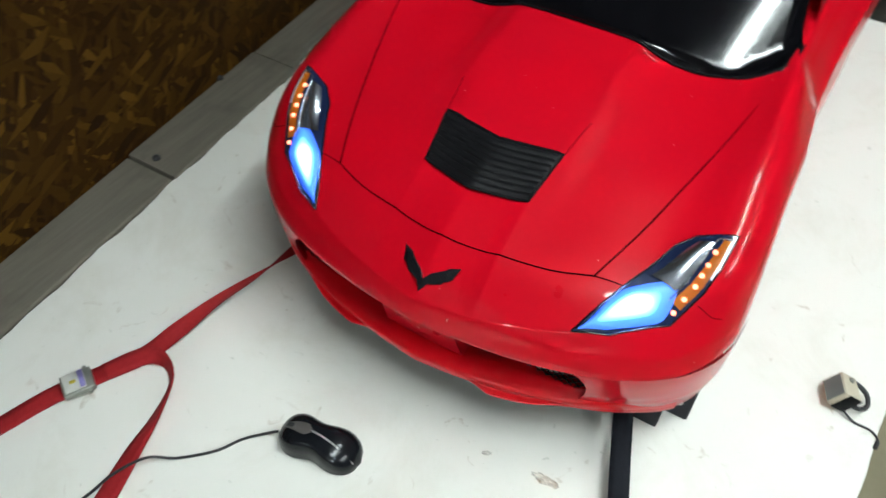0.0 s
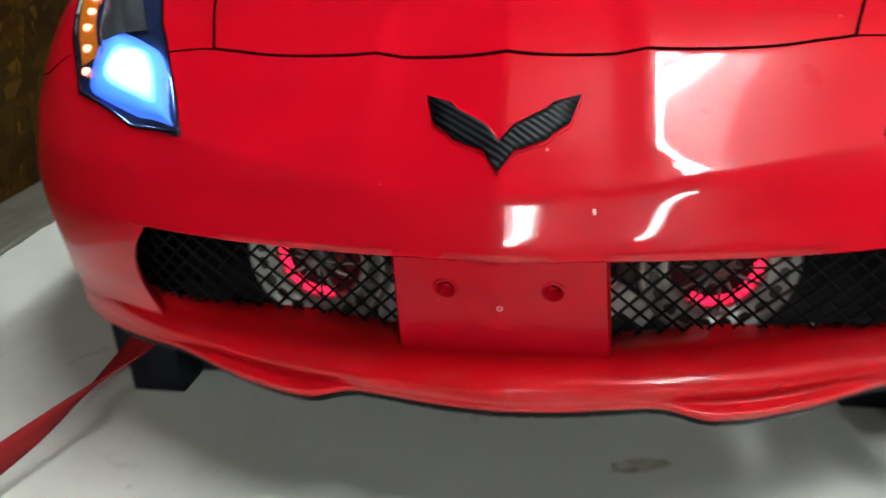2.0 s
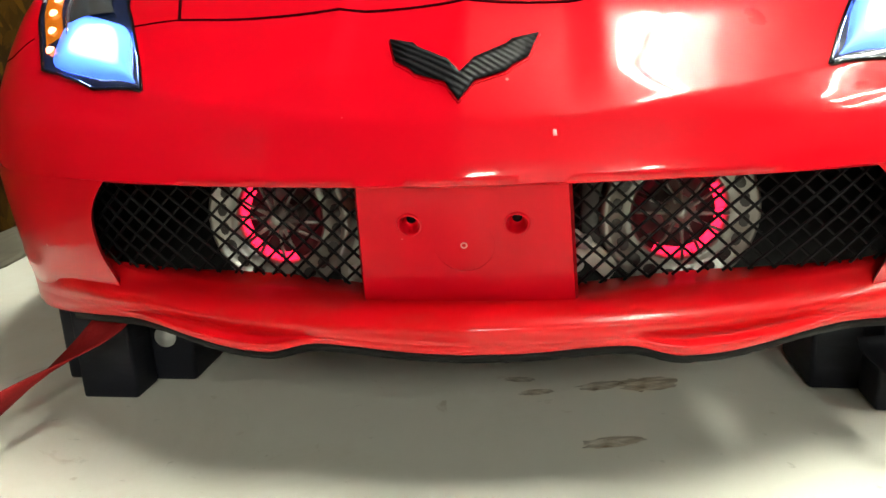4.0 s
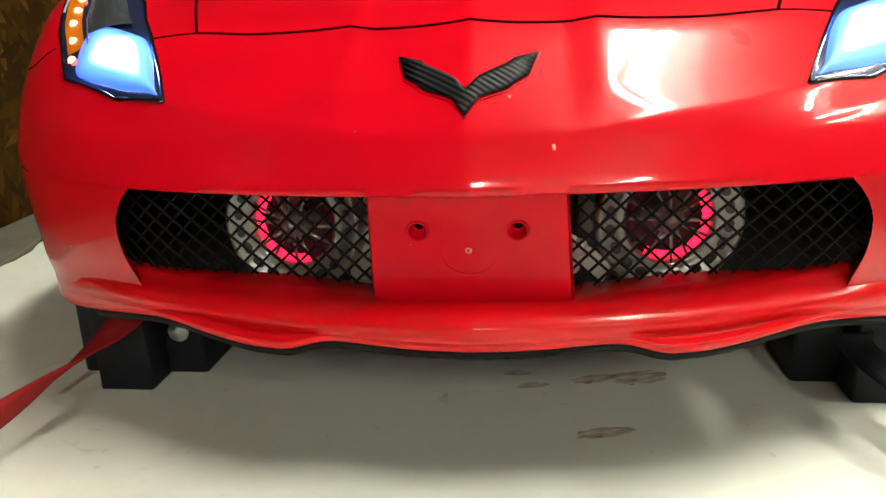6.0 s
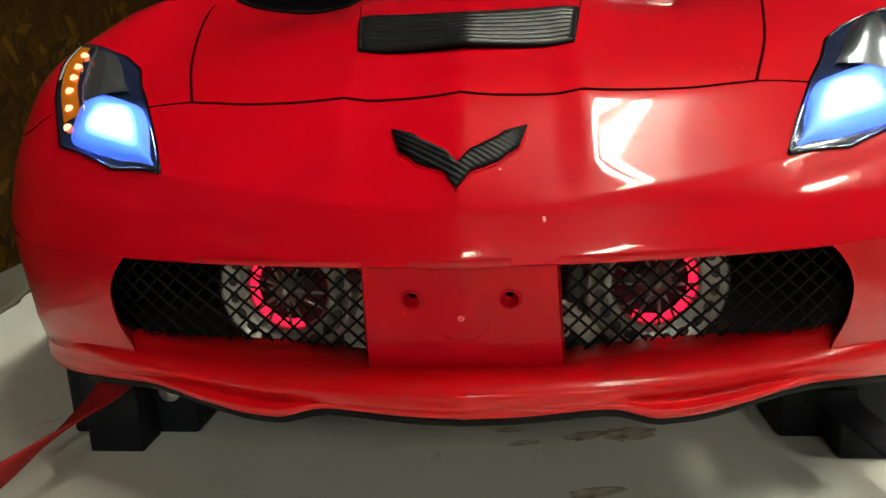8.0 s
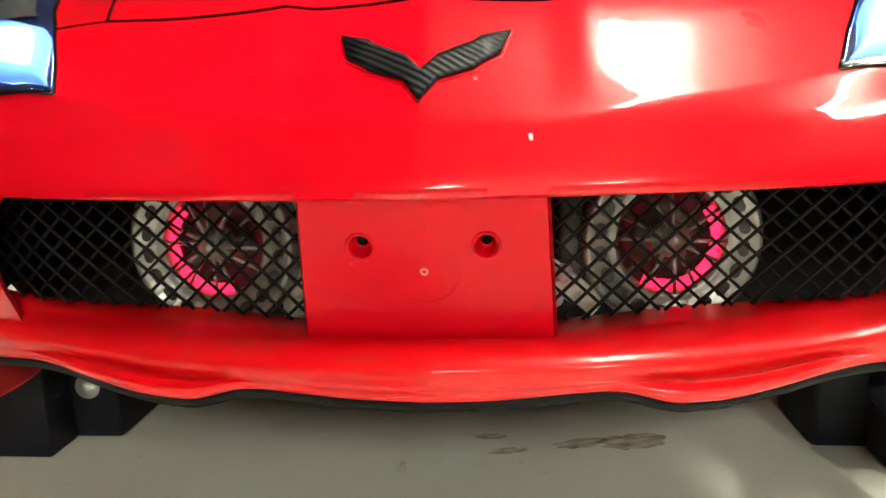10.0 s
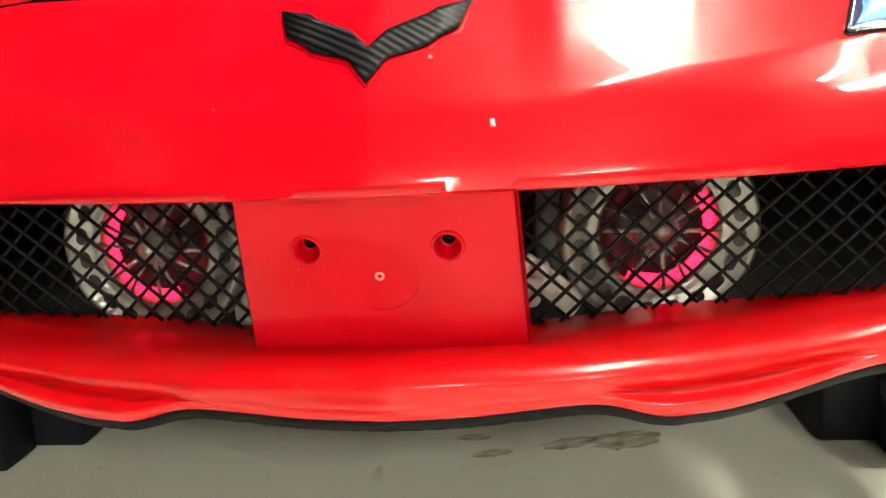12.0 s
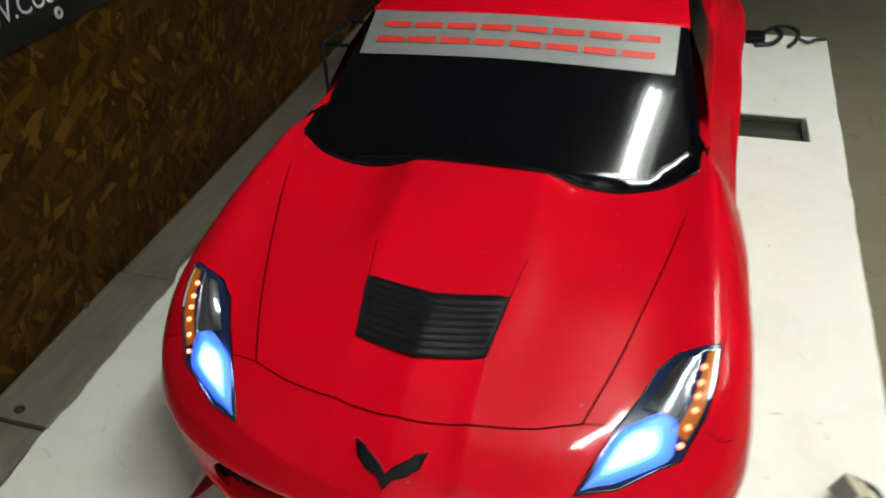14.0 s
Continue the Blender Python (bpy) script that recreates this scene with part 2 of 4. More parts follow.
wire(SILVER, mix(SILVER, noise_tex(SILVER, v, 30, 5), (0.20, 0.205, 0.20), (0.27, 0.275, 0.27)), "Base Color")
RED_VINYL = material("red_vinyl", (0.62, 0.04, 0.03), 0.4)
WHITE_INK = material("white_print", (0.75, 0.76, 0.78), 0.5)
BANNER = material("black_banner", (0.008, 0.008, 0.01), 0.45)
v = coords(BANNER)
wire(BANNER, mix(BANNER, noise_tex(BANNER, v, 15, 5), (0.005, 0.005, 0.006), (0.016, 0.016, 0.018)), "Base Color")
LABEL = material("printed_label", (0.62, 0.62, 0.56), 0.4)
LABEL_BLUE = material("violet_print", (0.25, 0.22, 0.5), 0.4)
LABEL_YELLOW = material("yellow_print", (0.7, 0.55, 0.05), 0.4)
# blue in this near-black stands for lamp light caught by the housing
HOUSING = material("lamp_housing", (0.010, 0.017, 0.050), 0.2, coat=0.5)
AMBER_LENS = material("amber_reflector", (0.45, 0.12, 0.01), 0.25)
LED_WHITE = glow("white_led", (0.36, 0.52, 1.0), LED_POWER)
# painted halo round the lamp: brightest over the lamp, deep blue at its edge
LED_HALO = glow("blue_lamp_halo", (0.1, 0.3, 1.0), 7.0)
t_, b_, add_ = nodes_of(LED_HALO)
at_ = add_("ShaderNodeAttribute")
at_.attribute_name = "spread"
wire(LED_HALO, ramp(LED_HALO, at_.outputs["Fac"], ((0.26, (0.75, 0.88, 1.0)), (0.46, (0.15, 0.34, 1.0)), (0.68, (0.012, 0.060, 0.42)), (1.0, (0.002, 0.010, 0.10)))), "Emission Color")
LED_AMBER = glow("amber_led", (1.0, 0.25, 0.14), 5.0)
LED_RED = glow("red_led", (1.0, 0.012, 0.06), RED_POWER)
TUBE = glow("fluorescent_tube", (0.90, 1.0, 1.0), TUBE_POWER)
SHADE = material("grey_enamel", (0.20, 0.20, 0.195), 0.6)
SPK_CONE = material("dark_speaker_cone", (0.05, 0.048, 0.05), 0.32, metal=0.5)


# ---------------------------------------------------------------- mesh helpers
def empty(name, label, category, at=(0, 0, 0), group=""):
    ob = new(name)
    ob.location = at
    ob.empty_display_size = 0.05
    return tagged(ob, label, category, group)


def part(name, bm, mat, parent=None, label="", flat=False):
    bmesh.ops.recalc_face_normals(bm, faces=bm.faces[:])
    me = bpy.data.meshes.new(name)
    bm.to_mesh(me)
    bm.free()
    for m in (mat if isinstance(mat, (list, tuple)) else (mat,)):
        me.materials.append(m)
    if not flat:
        for p in me.polygons:
            p.use_smooth = True
    ob = new(name, me)
    if parent is not None:
        ob.parent = parent
    return tagged(ob, label) if label else ob


def grid(rows, close=False, bm=None, keep=None):
    """A surface over rows of points."""
    bm = bm or bmesh.new()
    vs = [[bm.verts.new(p) for p in r] for r in rows]
    n = len(vs[0])
    for i in range(len(vs) - 1):
        for j in range(n if close else n - 1):
            k = (j + 1) % n
            if keep is None or keep(i, j):
                bm.faces.new((vs[i][j], vs[i][k], vs[i + 1][k], vs[i + 1][j]))
    return bm


def thick(bm, t):
    bmesh.ops.recalc_face_normals(bm, faces=bm.faces[:])
    bmesh.ops.solidify(bm, geom=bm.faces[:], thickness=t)
    return bm


def box(x0, x1, y0, y1, z0, z1, bevel=0.0, bm=None, seg=2):
    b = bmesh.new()
    bmesh.ops.create_cube(b, size=1.0)
    for q in b.verts:
        q.co = (x0 + (q.co.x + 0.5) * (x1 - x0), y0 + (q.co.y + 0.5) * (y1 - y0), z0 + (q.co.z + 0.5) * (z1 - z0))
    if bevel:
        bmesh.ops.bevel(b, geom=b.edges[:], offset=bevel, segments=seg, affect="EDGES", profile=0.5)
    if bm is not None:
        me = bpy.data.meshes.new("tmp")
        b.to_mesh(me)
        b.free()
        bm.from_mesh(me)
        bpy.data.meshes.remove(me)
        return bm
    return b


def spline(pts, n=8):
    """A smooth run of points through the given ones."""
    P = [Vector(p) for p in pts]
    P = [P[0] * 2 - P[1]] + P + [P[-1] * 2 - P[-2]]
    out = []
    for i in range(1, len(P) - 2):
        a, b, c, d = P[i - 1:i + 3]
        for k in range(n):
            t = k / n
            out.append(0.5 * (2 * b + (c - a) * t + (2 * a - 5 * b + 4 * c - d) * t * t + (3 * b - a - 3 * c + d) * t ** 3))
    return out + [P[-2]]


def tube(pts, r, sides=8, bm=None, cap=True):
    bm = bm or bmesh.new()
    rings, up = [], Vector((0, 0, 1))
    for i, p in enumerate(pts):
        p = Vector(p)
        way = (Vector(pts[min(i + 1, len(pts) - 1)]) - Vector(pts[max(i - 1, 0)])).normalized()
        side = way.cross(up)
        side = side.normalized() if side.length > 1e-4 else Vector((1, 0, 0))
        top = side.cross(way).normalized()
        rr = r[i] if isinstance(r, (list, tuple)) else r
        rings.append([bm.verts.new(p + rr * (math.cos(2 * math.pi * k / sides) * side + math.sin(2 * math.pi * k / sides) * top)) for k in range(sides)])
    for a, b in zip(rings, rings[1:]):
        for k in range(sides):
            bm.faces.new((a[k], a[(k + 1) % sides], b[(k + 1) % sides], b[k]))
    if cap:
        bm.faces.new(rings[0])
        bm.faces.new(rings[-1])
    return bm


def lathe(profile, n=40, bm=None, m=Matrix()):
    """Turns (radius, height) about z."""
    bm = bm or bmesh.new()
    rows = [[m @ Vector((r * math.cos(2 * math.pi * k / n), r * math.sin(2 * math.pi * k / n), z)) for k in range(n)] for r, z in profile]
    return grid(rows, close=True, bm=bm)


# ---------------------------------------------------------------- the room
def board_left(y):
    return -0.532 - 0.075 * y - 0.013 * min(1.0, max(0.0, (y - 0.47) / 0.03))


def wall_x(y):
    return -0.637 - 0.075 * y


def board_right(y):
    return 0.503 + 0.04 * y


FLOOR_Z = -0.018
part("floor", box(-1.4, 3.6, -6.7, 5.2, FLOOR_Z - 0.1, FLOOR_Z), CONCRETE)
tagged(bpy.data.objects["floor"], "stained grey concrete garage floor", "floor", kind="structure")
WALL_TURN = math.atan(0.075)
# unseen ceiling and walls added to close the room, dark to bounce little light
ceiling = part("ceiling", box(-1.6, 3.7, -6.8, 5.3, 2.42, 2.5), WALL)
tagged(ceiling, "unseen dark grey ceiling added to close the room", "ceiling", kind="structure")
for name, b in (("wall_east", (3.55, 3.65, -6.65, 5.2)), ("wall_north", (-1.5, 3.6, 5.15, 5.25)), ("wall_south", (-1.5, 3.6, -6.75, -6.65))):
    tagged(part(name, box(*b, FLOOR_Z, 2.42), WALL), "unseen dark grey wall added to close the room", "wall", kind="structure")

osb = part("wall_west", box(-0.02, 0.0, -6.8, 5.4, FLOOR_Z, 2.42), OSB, flat=True)
osb.location, osb.rotation_euler = (wall_x(0), 0, 0), (0, 0, WALL_TURN)
tagged(osb, "brown pressed wood flake board wall", "wall", kind="structure")

# the white board that the car stands on, with a slot cut through it
SLOT = (0.27, 0.488, 1.245, 1.372)
BOARD_END = 1.93


def board_piece(y0, y1, left, right, bm):
    n = max(2, int((y1 - y0) / 0.015))
    rows = []
    for i in range(n + 1):
        y = y0 + (y1 - y0) * i / n
        rag = 0.005 * noise.noise((y * 11, 0.3, 0)) + 0.004 * noise.noise((y * 43, 1.3, 0))
        l = left(y) + (rag if left is board_left else 0)
        r = right(y) + (0.4 * rag if right is board_right else 0)
        rows.append([(l, y, FLOOR_Z), (l, y, -0.002), (l + 0.002, y, 0), (r - 0.002, y, 0), (r, y, -0.002), (r, y, FLOOR_Z)])
    return grid(rows, bm=bm)


bm = bmesh.new()
board_piece(-1.6, SLOT[2], board_left, board_right, bm)
board_piece(SLOT[2], SLOT[3], board_left, lambda y: SLOT[0], bm)
board_piece(SLOT[2], SLOT[3], lambda y: SLOT[1], board_right, bm)
board_piece(SLOT[3], BOARD_END, board_left, board_right, bm)
for y in (SLOT[2], SLOT[3]):
    grid([[(SLOT[0], y, 0), (SLOT[1], y, 0)], [(SLOT[0], y, FLOOR_Z), (SLOT[1], y, FLOOR_Z)]], bm=bm)
grid([[(board_left(BOARD_END), BOARD_END, 0), (board_right(BOARD_END), BOARD_END, 0)], [(board_left(BOARD_END), BOARD_END, FLOOR_Z), (board_right(BOARD_END), BOARD_END, FLOOR_Z)]], bm=bm)
tagged(part("display_board", bm, BOARD, flat=True), "scuffed white laminate board lying on the concrete floor", "board")
tray = empty("black_tray", "black shallow tray set in the cut-out of the white board", "tray", (0.379, 1.3085, FLOOR_Z))
bm = bmesh.new()
box(-0.106, 0.106, -0.061, 0.061, 0.0, 0.003, bm=bm)
for b in ((-0.106, 0.106, 0.052, 0.061), (-0.106, 0.106, -0.061, -0.052), (-0.106, -0.097, -0.052, 0.052), (0.097, 0.106, -0.052, 0.052)):
    box(*b, 0.003, 0.016, 0.001, bm=bm)
part("pan", bm, TRAY_GREY, tray)

# weathered sill planks between the board and the flake-board wall
for y0, y1, w0, h in ((-1.6, 0.130, 0.0, 0.0), (0.135, 0.470, 0.004, 0.004), (0.475, 2.6, -0.003, 0.001)):
    rows = []
    n = max(3, int((y1 - y0) / 0.06))
    for i in range(n + 1):
        y = y0 + (y1 - y0) * i / n
        a, b = wall_x(y) + 0.001, board_left(y) - 0.004 + w0
        wob = 0.002 * noise.noise((y * 9, y0, 2))
        rows.append([(a, y, FLOOR_Z), (a, y, h), (b - 0.003 + wob, y, h), (b + wob, y, h - 0.003), (b + wob, y, FLOOR_Z)])
    bm = grid(rows)
    for r in (0, -1):
        bm.verts.ensure_lookup_table()
        k = 0 if r == 0 else len(bm.verts) - 5
        bm.faces.new([bm.verts[k + j] for j in range(5)])
    tagged(part("sill_plank", bm, TIMBER, flat=True), "weathered grey timber plank along the foot of the wall", "plank", "sill planks")
for x, y in ((-0.6, 0.152), (-0.665, 0.372)):
    bm = lathe(((0.0001, 0.007), (0.003, 0.0065), (0.006, 0.004), (0.007, 0.0)), 12)
    nail = part("bolt_head", bm, RUBBER)
    nail.location = (x, y, 0.0042 if y > 0.13 else 0)
    tagged(nail, "small dark bolt head on the grey sill plank", "bolt", "sill bolts")

# brown stains on the board
def stain(x, y, rx, ry, turn, seed):
    bm = bmesh.new()
    c = bm.verts.new((0, 0, 0))
    ring = [bm.verts.new(((1 + 0.45 * noise.noise((3 * math.cos(a) + seed, 3 * math.sin(a), seed))) * rx * math.cos(a), (1 + 0.45 * noise.noise((3 * math.cos(a), seed, 3 * math.sin(a)))) * ry * math.sin(a), 0)) for a in [2 * math.pi * k / 28 for k in range(28)]]
    for k in range(28):
        bm.faces.new((c, ring[k], ring[(k + 1) % 28]))
    ob = part("stain", bm, RUST)
    ob.location, ob.rotation_euler = (x, y, 0.0006), (0, 0, turn)
    tagged(ob, "dry brown rust smear on the white board", "stain", "stains")


for s in ((0.107, 0.154, 0.020, 0.010, 0.2, 1.0), (0.076, 0.150, 0.016, 0.006, 0.3, 2.0), (0.022, 0.158, 0.010, 0.004, 0.0, 3.0), (0.033, 0.139, 0.011, 0.004, 0.2, 4.0), (0.078, 0.077, 0.018, 0.006, 0.25, 5.0), (0.192, -0.012, 0.018, 0.006, 0.0, 6.0), (0.117, -0.018, 0.006, 0.003, 0.4, 7.0)):
    stain(*s)

# black banner on the wall with white print
banner = empty("wall_banner", "black banner with white print hung on the flake-board wall", "banner", (wall_x(0.4) + 0.002, 0.4, 0.0))
banner.rotation_euler = (0, 0, WALL_TURN)
bm = box(0, 0.003, -0.9, 0.245, 0.418, 0.85)
part("sheet", bm, BANNER, banner)
cu = bpy.data.curves.new("print", "FONT")
cu.body, cu.size, cu.extrude, cu.align_x = "W.CUS", 0.042, 0.0003, "LEFT"
txt = new("print", cu)
dg = bpy.context.evaluated_depsgraph_get()
me = bpy.data.meshes.new_from_object(txt.evaluated_get(dg))
bpy.data.objects.remove(txt)
me.materials.append(WHITE_INK)
print_ob = new("print", me)
print_ob.parent = banner
print_ob.matrix_basis = pose(0.0042, -0.015, 0.455, 90, 0, 90)
part("eyelet", lathe(((0.004, 0.0), (0.004, 0.002), (0.008, 0.002), (0.009, 0.0)), 14), STEEL, banner).matrix_basis = pose(0.0032, 0.115, 0.437, 0, 90, 0)

# twin fluorescent fitting under the ceiling
def build_lamp(x, y, z, turn, half, skirt):
    lamp = empty("ceiling_lamp", "white twin-tube fluorescent shop lamp under the ceiling", "lamp", (x, y, z), "ceiling lamps")
    lamp.rotation_euler = (0, 0, radians(turn))
    # skirt depth is made up, to keep lamp light off the flake-board wall
    part("housing", grid([[(x, y, z) for x, z in ((-0.12, -skirt), (-0.10, 0.03), (-0.05, 0.09), (0.05, 0.09), (0.10, 0.03), (0.12, -skirt))] for y in (-half - 0.04, half + 0.04)]), SHADE, lamp, flat=True)
    part("hanger", box(-0.03, 0.03, -half * 0.7, half * 0.7, 0.09, 2.418 - z, 0.004), SHADE, lamp)
    for x in (-0.034, 0.034):
        part("tube", tube([(x, half * (-1 + k / 6), 0.02) for k in range(13)], 0.019, 12), TUBE, lamp, "glowing fluorescent tube")


build_lamp(0.76, 0.06, 2.25, 0, 0.95, 0.15)
build_lamp(0.3, -4.7, 2.25, 0, 0.95, 0.0)
build_lamp(1.75, -4.2, 2.25, 0, 0.95, 0.0)
build_lamp(2.3, 0.3, 2.25, 0, 0.95, 0.08)


# ---------------------------------------------------------------- the ride-on car
XM = 0.318
FD = ((0, .168), (.0010, .1712), (.0026, .1752), (.0105, .1905), (.02, .2015), (.03, .2114), (.05, .2284), (.066, .2394), (.072, .2424), (.1, .2545), (.14, .268), (.2, .288), (.3, .308), (.42, .320), (1.0, .325), (1.6, .30))


def smooth(a, b, x):
    t = min(1.0, max(0.0, (x - a) / (b - a)))
    return t * t * (3 - 2 * t)


def nose(x):
    """The y of the bumper's foremost edge at a width x."""
    r = min(1.0, abs(x) / XM)
    return -0.005 + 0.20 * (1 - (1 - r * r) ** 0.38) + 0.004 * (1 - math.exp(-abs(x) / 0.05))


def rise(d):
    """The shell's height at a distance d behind the bumper's edge, a smooth run through FD."""
    for i in range(len(FD) - 1):
        (a, p), (b, q) = FD[i], FD[i + 1]
        if d <= b or i == len(FD) - 2:
            t = min(1.0, max(0.0, (d - a) / (b - a)))
            if i < 3:
                return p + (q - p) * t
            m0 = (q - FD[i - 1][1]) / (b - FD[i - 1][0]) * (b - a)
            m1 = (FD[i + 2][1] - p) / (FD[i + 2][0] - a) * (b - a) if i + 2 < len(FD) else q - p
            return (2 * t ** 3 - 3 * t * t + 1) * p + (t ** 3 - 2 * t * t + t) * m0 + (3 * t * t - 2 * t ** 3) * q + (t ** 3 - t * t) * m1
    return FD[-1][1]


def rise_soft(d):
    if d < 0.013:
        return rise(d)
    k = 0.006 * min(1, (d - 0.013) / 0.012) + 0.016 * smooth(0.085, 0.14, d)
    return sum(rise(d + k * (j / 4 - 1)) for j in range(9)) / 9


def crease(a):
    """How far behind the bumper's edge the crease over the bumper face runs, at a width a."""
    return 0.0105 + 0.48 * a * a


def height(x, y):
    """The height of the painted shell over the point (x, y)."""
    a, d = abs(x), y - nose(x)
    z = rise_soft(d)
    z += 0.026 * math.exp(-((a - 0.283) / 0.045) ** 2) * smooth(0.07, 0.165, y) * (1 - 0.25 * smooth(0.5, 0.8, y))
    z -= 0.032 * smooth(0.265, 0.318, a) * smooth(0.24, 0.42, y)
    z -= 0.009 * math.exp(-((a - 0.155) / 0.045) ** 2) * smooth(0.16, 0.36, y)
    z += 0.009 * (1 - smooth(0.075, 0.115, a)) * smooth(0.10, 0.36, y)
    z += 0.0066 * max(0.0, 1 - a / 0.05) * smooth(-0.004, 0.03, y) * (1 - smooth(0.09, 0.2, y))
    z += 0.0046 * math.exp(-abs(a - 0.0645) / 0.032) * smooth(0.012, 0.03, y) * (1 - smooth(0.12, 0.3, y))
    off = d - crease(a)
    z += (0.0012 + 0.0030 * smooth(0.0, 0.08, a)) * (max(0.0, 1 + off / 0.0105) if off < 0 else math.exp(-off / 0.016)) * (1 - smooth(0.16, 0.25, a))
    z -= 0.014 * smooth(0.257, 0.285, a) * smooth(0.42, 0.47, y)
    return z


car = empty("ride_on_car", "glossy red plastic ride-on toy sports car with lit headlights", "toy car", (0.0035, 0, 0))


def width_at(y):
    return 1.0 - 0.035 * smooth(0.12, 0.30, y) - 0.03 * smooth(0.34, 0.47, y) + 0.05 * smooth(0.5, 0.85, y) + 0.05 * smooth(0.85, 1.12, y) - 0.06 * smooth(1.18, 1.36, y)


def shell(x, d):
    y = nose(x) + d
    return Vector((x * (1 - (1 - width_at(y)) * smooth(0.2, XM, abs(x))), y, height(x, y)))


CAR_END = 1.36
NX, DS = 132, [0.00125 * k for k in range(24)] + [0.031 + 0.0044 * k for k in range(18)] + [0.11 + 0.0125 * k for k in range(34)] + [0.56 + 0.04 * k for k in range(30)]
XS = [XM * math.sin(math.pi / 2 * (k / NX)) for k in range(-NX, NX + 1)]


def body_shell():
    rows = []
    for d in DS:
        rows.append([shell(x, min(d, CAR_END - nose(x))) for x in XS])
    bm = bmesh.new()
    vs = [[bm.verts.new(p) for p in r] for r in rows]
    for i in range(len(DS) - 1):
        for j in range(len(XS) - 1):
            f = (vs[i][j], vs[i][j + 1], vs[i + 1][j + 1], vs[i + 1][j])
            m = sum((q.co for q in f), Vector()) / 4
            if m.y > 0.47 and abs(m.x) < 0.17 and m.y < 1.0:
                continue
            bm.faces.new(f)
    # rolled edge over the grille opening
    edge = []
    for k, (dy, dz) in enumerate(((0.0, 0.0), (0.001, -0.001), (0.004, -0.0015), (0.03, 0.0))):
        edge.append([Vector((x, nose(x) + dy, 0.168 + dz)) for x in XS if abs(x) < 0.205])
    grid(edge, bm=bm)
    bmesh.ops.remove_doubles(bm, verts=bm.verts[:], dist=1e-5)
    return bm


body = part("body", body_shell(), RED, car)


def lip_bottom(a):
    z = 0.0862 + 0.0025 * smooth(0.02, 0.07, a) - 0.004 * smooth(0.075, 0.10, a) + 0.0065 * smooth(0.11, 0.165, a)
    return z - 0.016 * smooth(0.17, 0.30, a)


def lip_front(x):
    return nose(x) + 0.006 + 0.004 * smooth(0.05, 0.2, abs(x)) + 0.006 * smooth(0.185, 0.26, abs(x))


def mesh_back(a):
    """How far the grille mesh stands behind the bumper's edge."""
    return 0.042 - 0.024 * smooth(0.09, 0.20, a)


def shelf_z(a):
    """The height of the red shelf where it meets the mesh."""
    return 0.1072 + 0.075 * max(0.0, a - 0.045)


# corner panels of the bumper, outside the grille opening
def bumper_corner(side):
    rows, n = [], 40
    zs = [0.168 - 0.0045 * k for k in range(14)]
    for i, z in enumerate(zs):
        rel = (z - 0.139) / 0.029
        x0 = 0.197 - (0.016 if rel > 0 else 0.005) * rel * rel
        row = []
        for k in range(n + 1):
            th = math.asin(x0 / XM)
            x = XM * math.sin(th + (math.pi / 2 - th) * k / n)
            tuck = 0.011 * smooth(0.168, 0.10, z) + 0.006 * smooth(0.13, 0.107, z) * (1 - smooth(0.22, 0.3, x))
            row.append(Vector((side * x * (1 - tuck * 0.5), nose(x) + tuck * 0.6 + 0.0, z)))
        rows.append(row)
    # lower edge
    low = []
    for k in range(n + 1):
        p = rows[-1][k]
        low.append(Vector((p.x * 0.985, p.y + 0.006, lip_bottom(abs(p.x)) + 0.001)))
    rows.append(low)
    rows.append([Vector((p.x * 0.95, p.y + 0.02, p.z)) for p in low])
    bm = grid(rows)
    bmesh.ops.remove_doubles(bm, verts=bm.verts[:], dist=1e-5)
    # returned inner edge of the opening
    ends = [r[0] for r in rows[:14]]
    grid([ends, [p + Vector((side * 0.0006, 0.0022, 0)) for p in ends], [p + Vector((side * 0.003, 0.007, 0)) for p in ends]], bm=bm)
    return bm


for side in (-1, 1):
    part("bumper_corner", bumper_corner(side), RED, car)


# sides behind the front wheels
def side_panel(side):
    rows = []
    ys = [nose(XM) + 0.02 * k for k in range(58)]
    for y in ys:
        top = shell(XM, y - nose(XM))
        w = top.x
        hollow = 0.012 * smooth(0.36, 0.48, y) * (1 - smooth(0.86, 1.0, y))
        sill = 0.006 * smooth(0.36, 0.48, y)
        rows.append([Vector((side * (w - dx), y, z)) for dx, z in ((0, top.z), (0.001 + 0.3 * hollow, top.z * 0.75 + 0.04), (0.0025 + hollow, 0.20), (0.004 + 0.6 * hollow - sill, 0.15), (0.006 - sill, 0.125), (0.009 - sill, 0.105), (0.018, 0.08), (0.045, 0.074))])
    return grid(rows)


for side in (-1, 1):
    part("side_panel", side_panel(side), RED, car)

# rear closing panel and dark underside
rows = [[Vector((x * width_at(CAR_END) * (0.97 if z < 0.1 else 1), CAR_END + (0.01 if 0.1 < z < 0.28 else 0), min(z, height(x, CAR_END)))) for x in XS] for z in (0.33, 0.28, 0.2, 0.12, 0.08)]
part("rear_panel", grid(rows), RED, car)
part("underbody", box(-0.29, 0.29, 0.2, 1.33, 0.078, 0.11, 0.01), BLACK_MATT, car)
# unseen black sheets added to keep the space behind the grille dark
part("dark_backing", grid([[(x, nose(x) + 0.098, z) for x in (-0.26, -0.2, -0.1, 0, 0.1, 0.2, 0.26)] for z in (0.075, 0.19)]), BLACK_MATT, car)
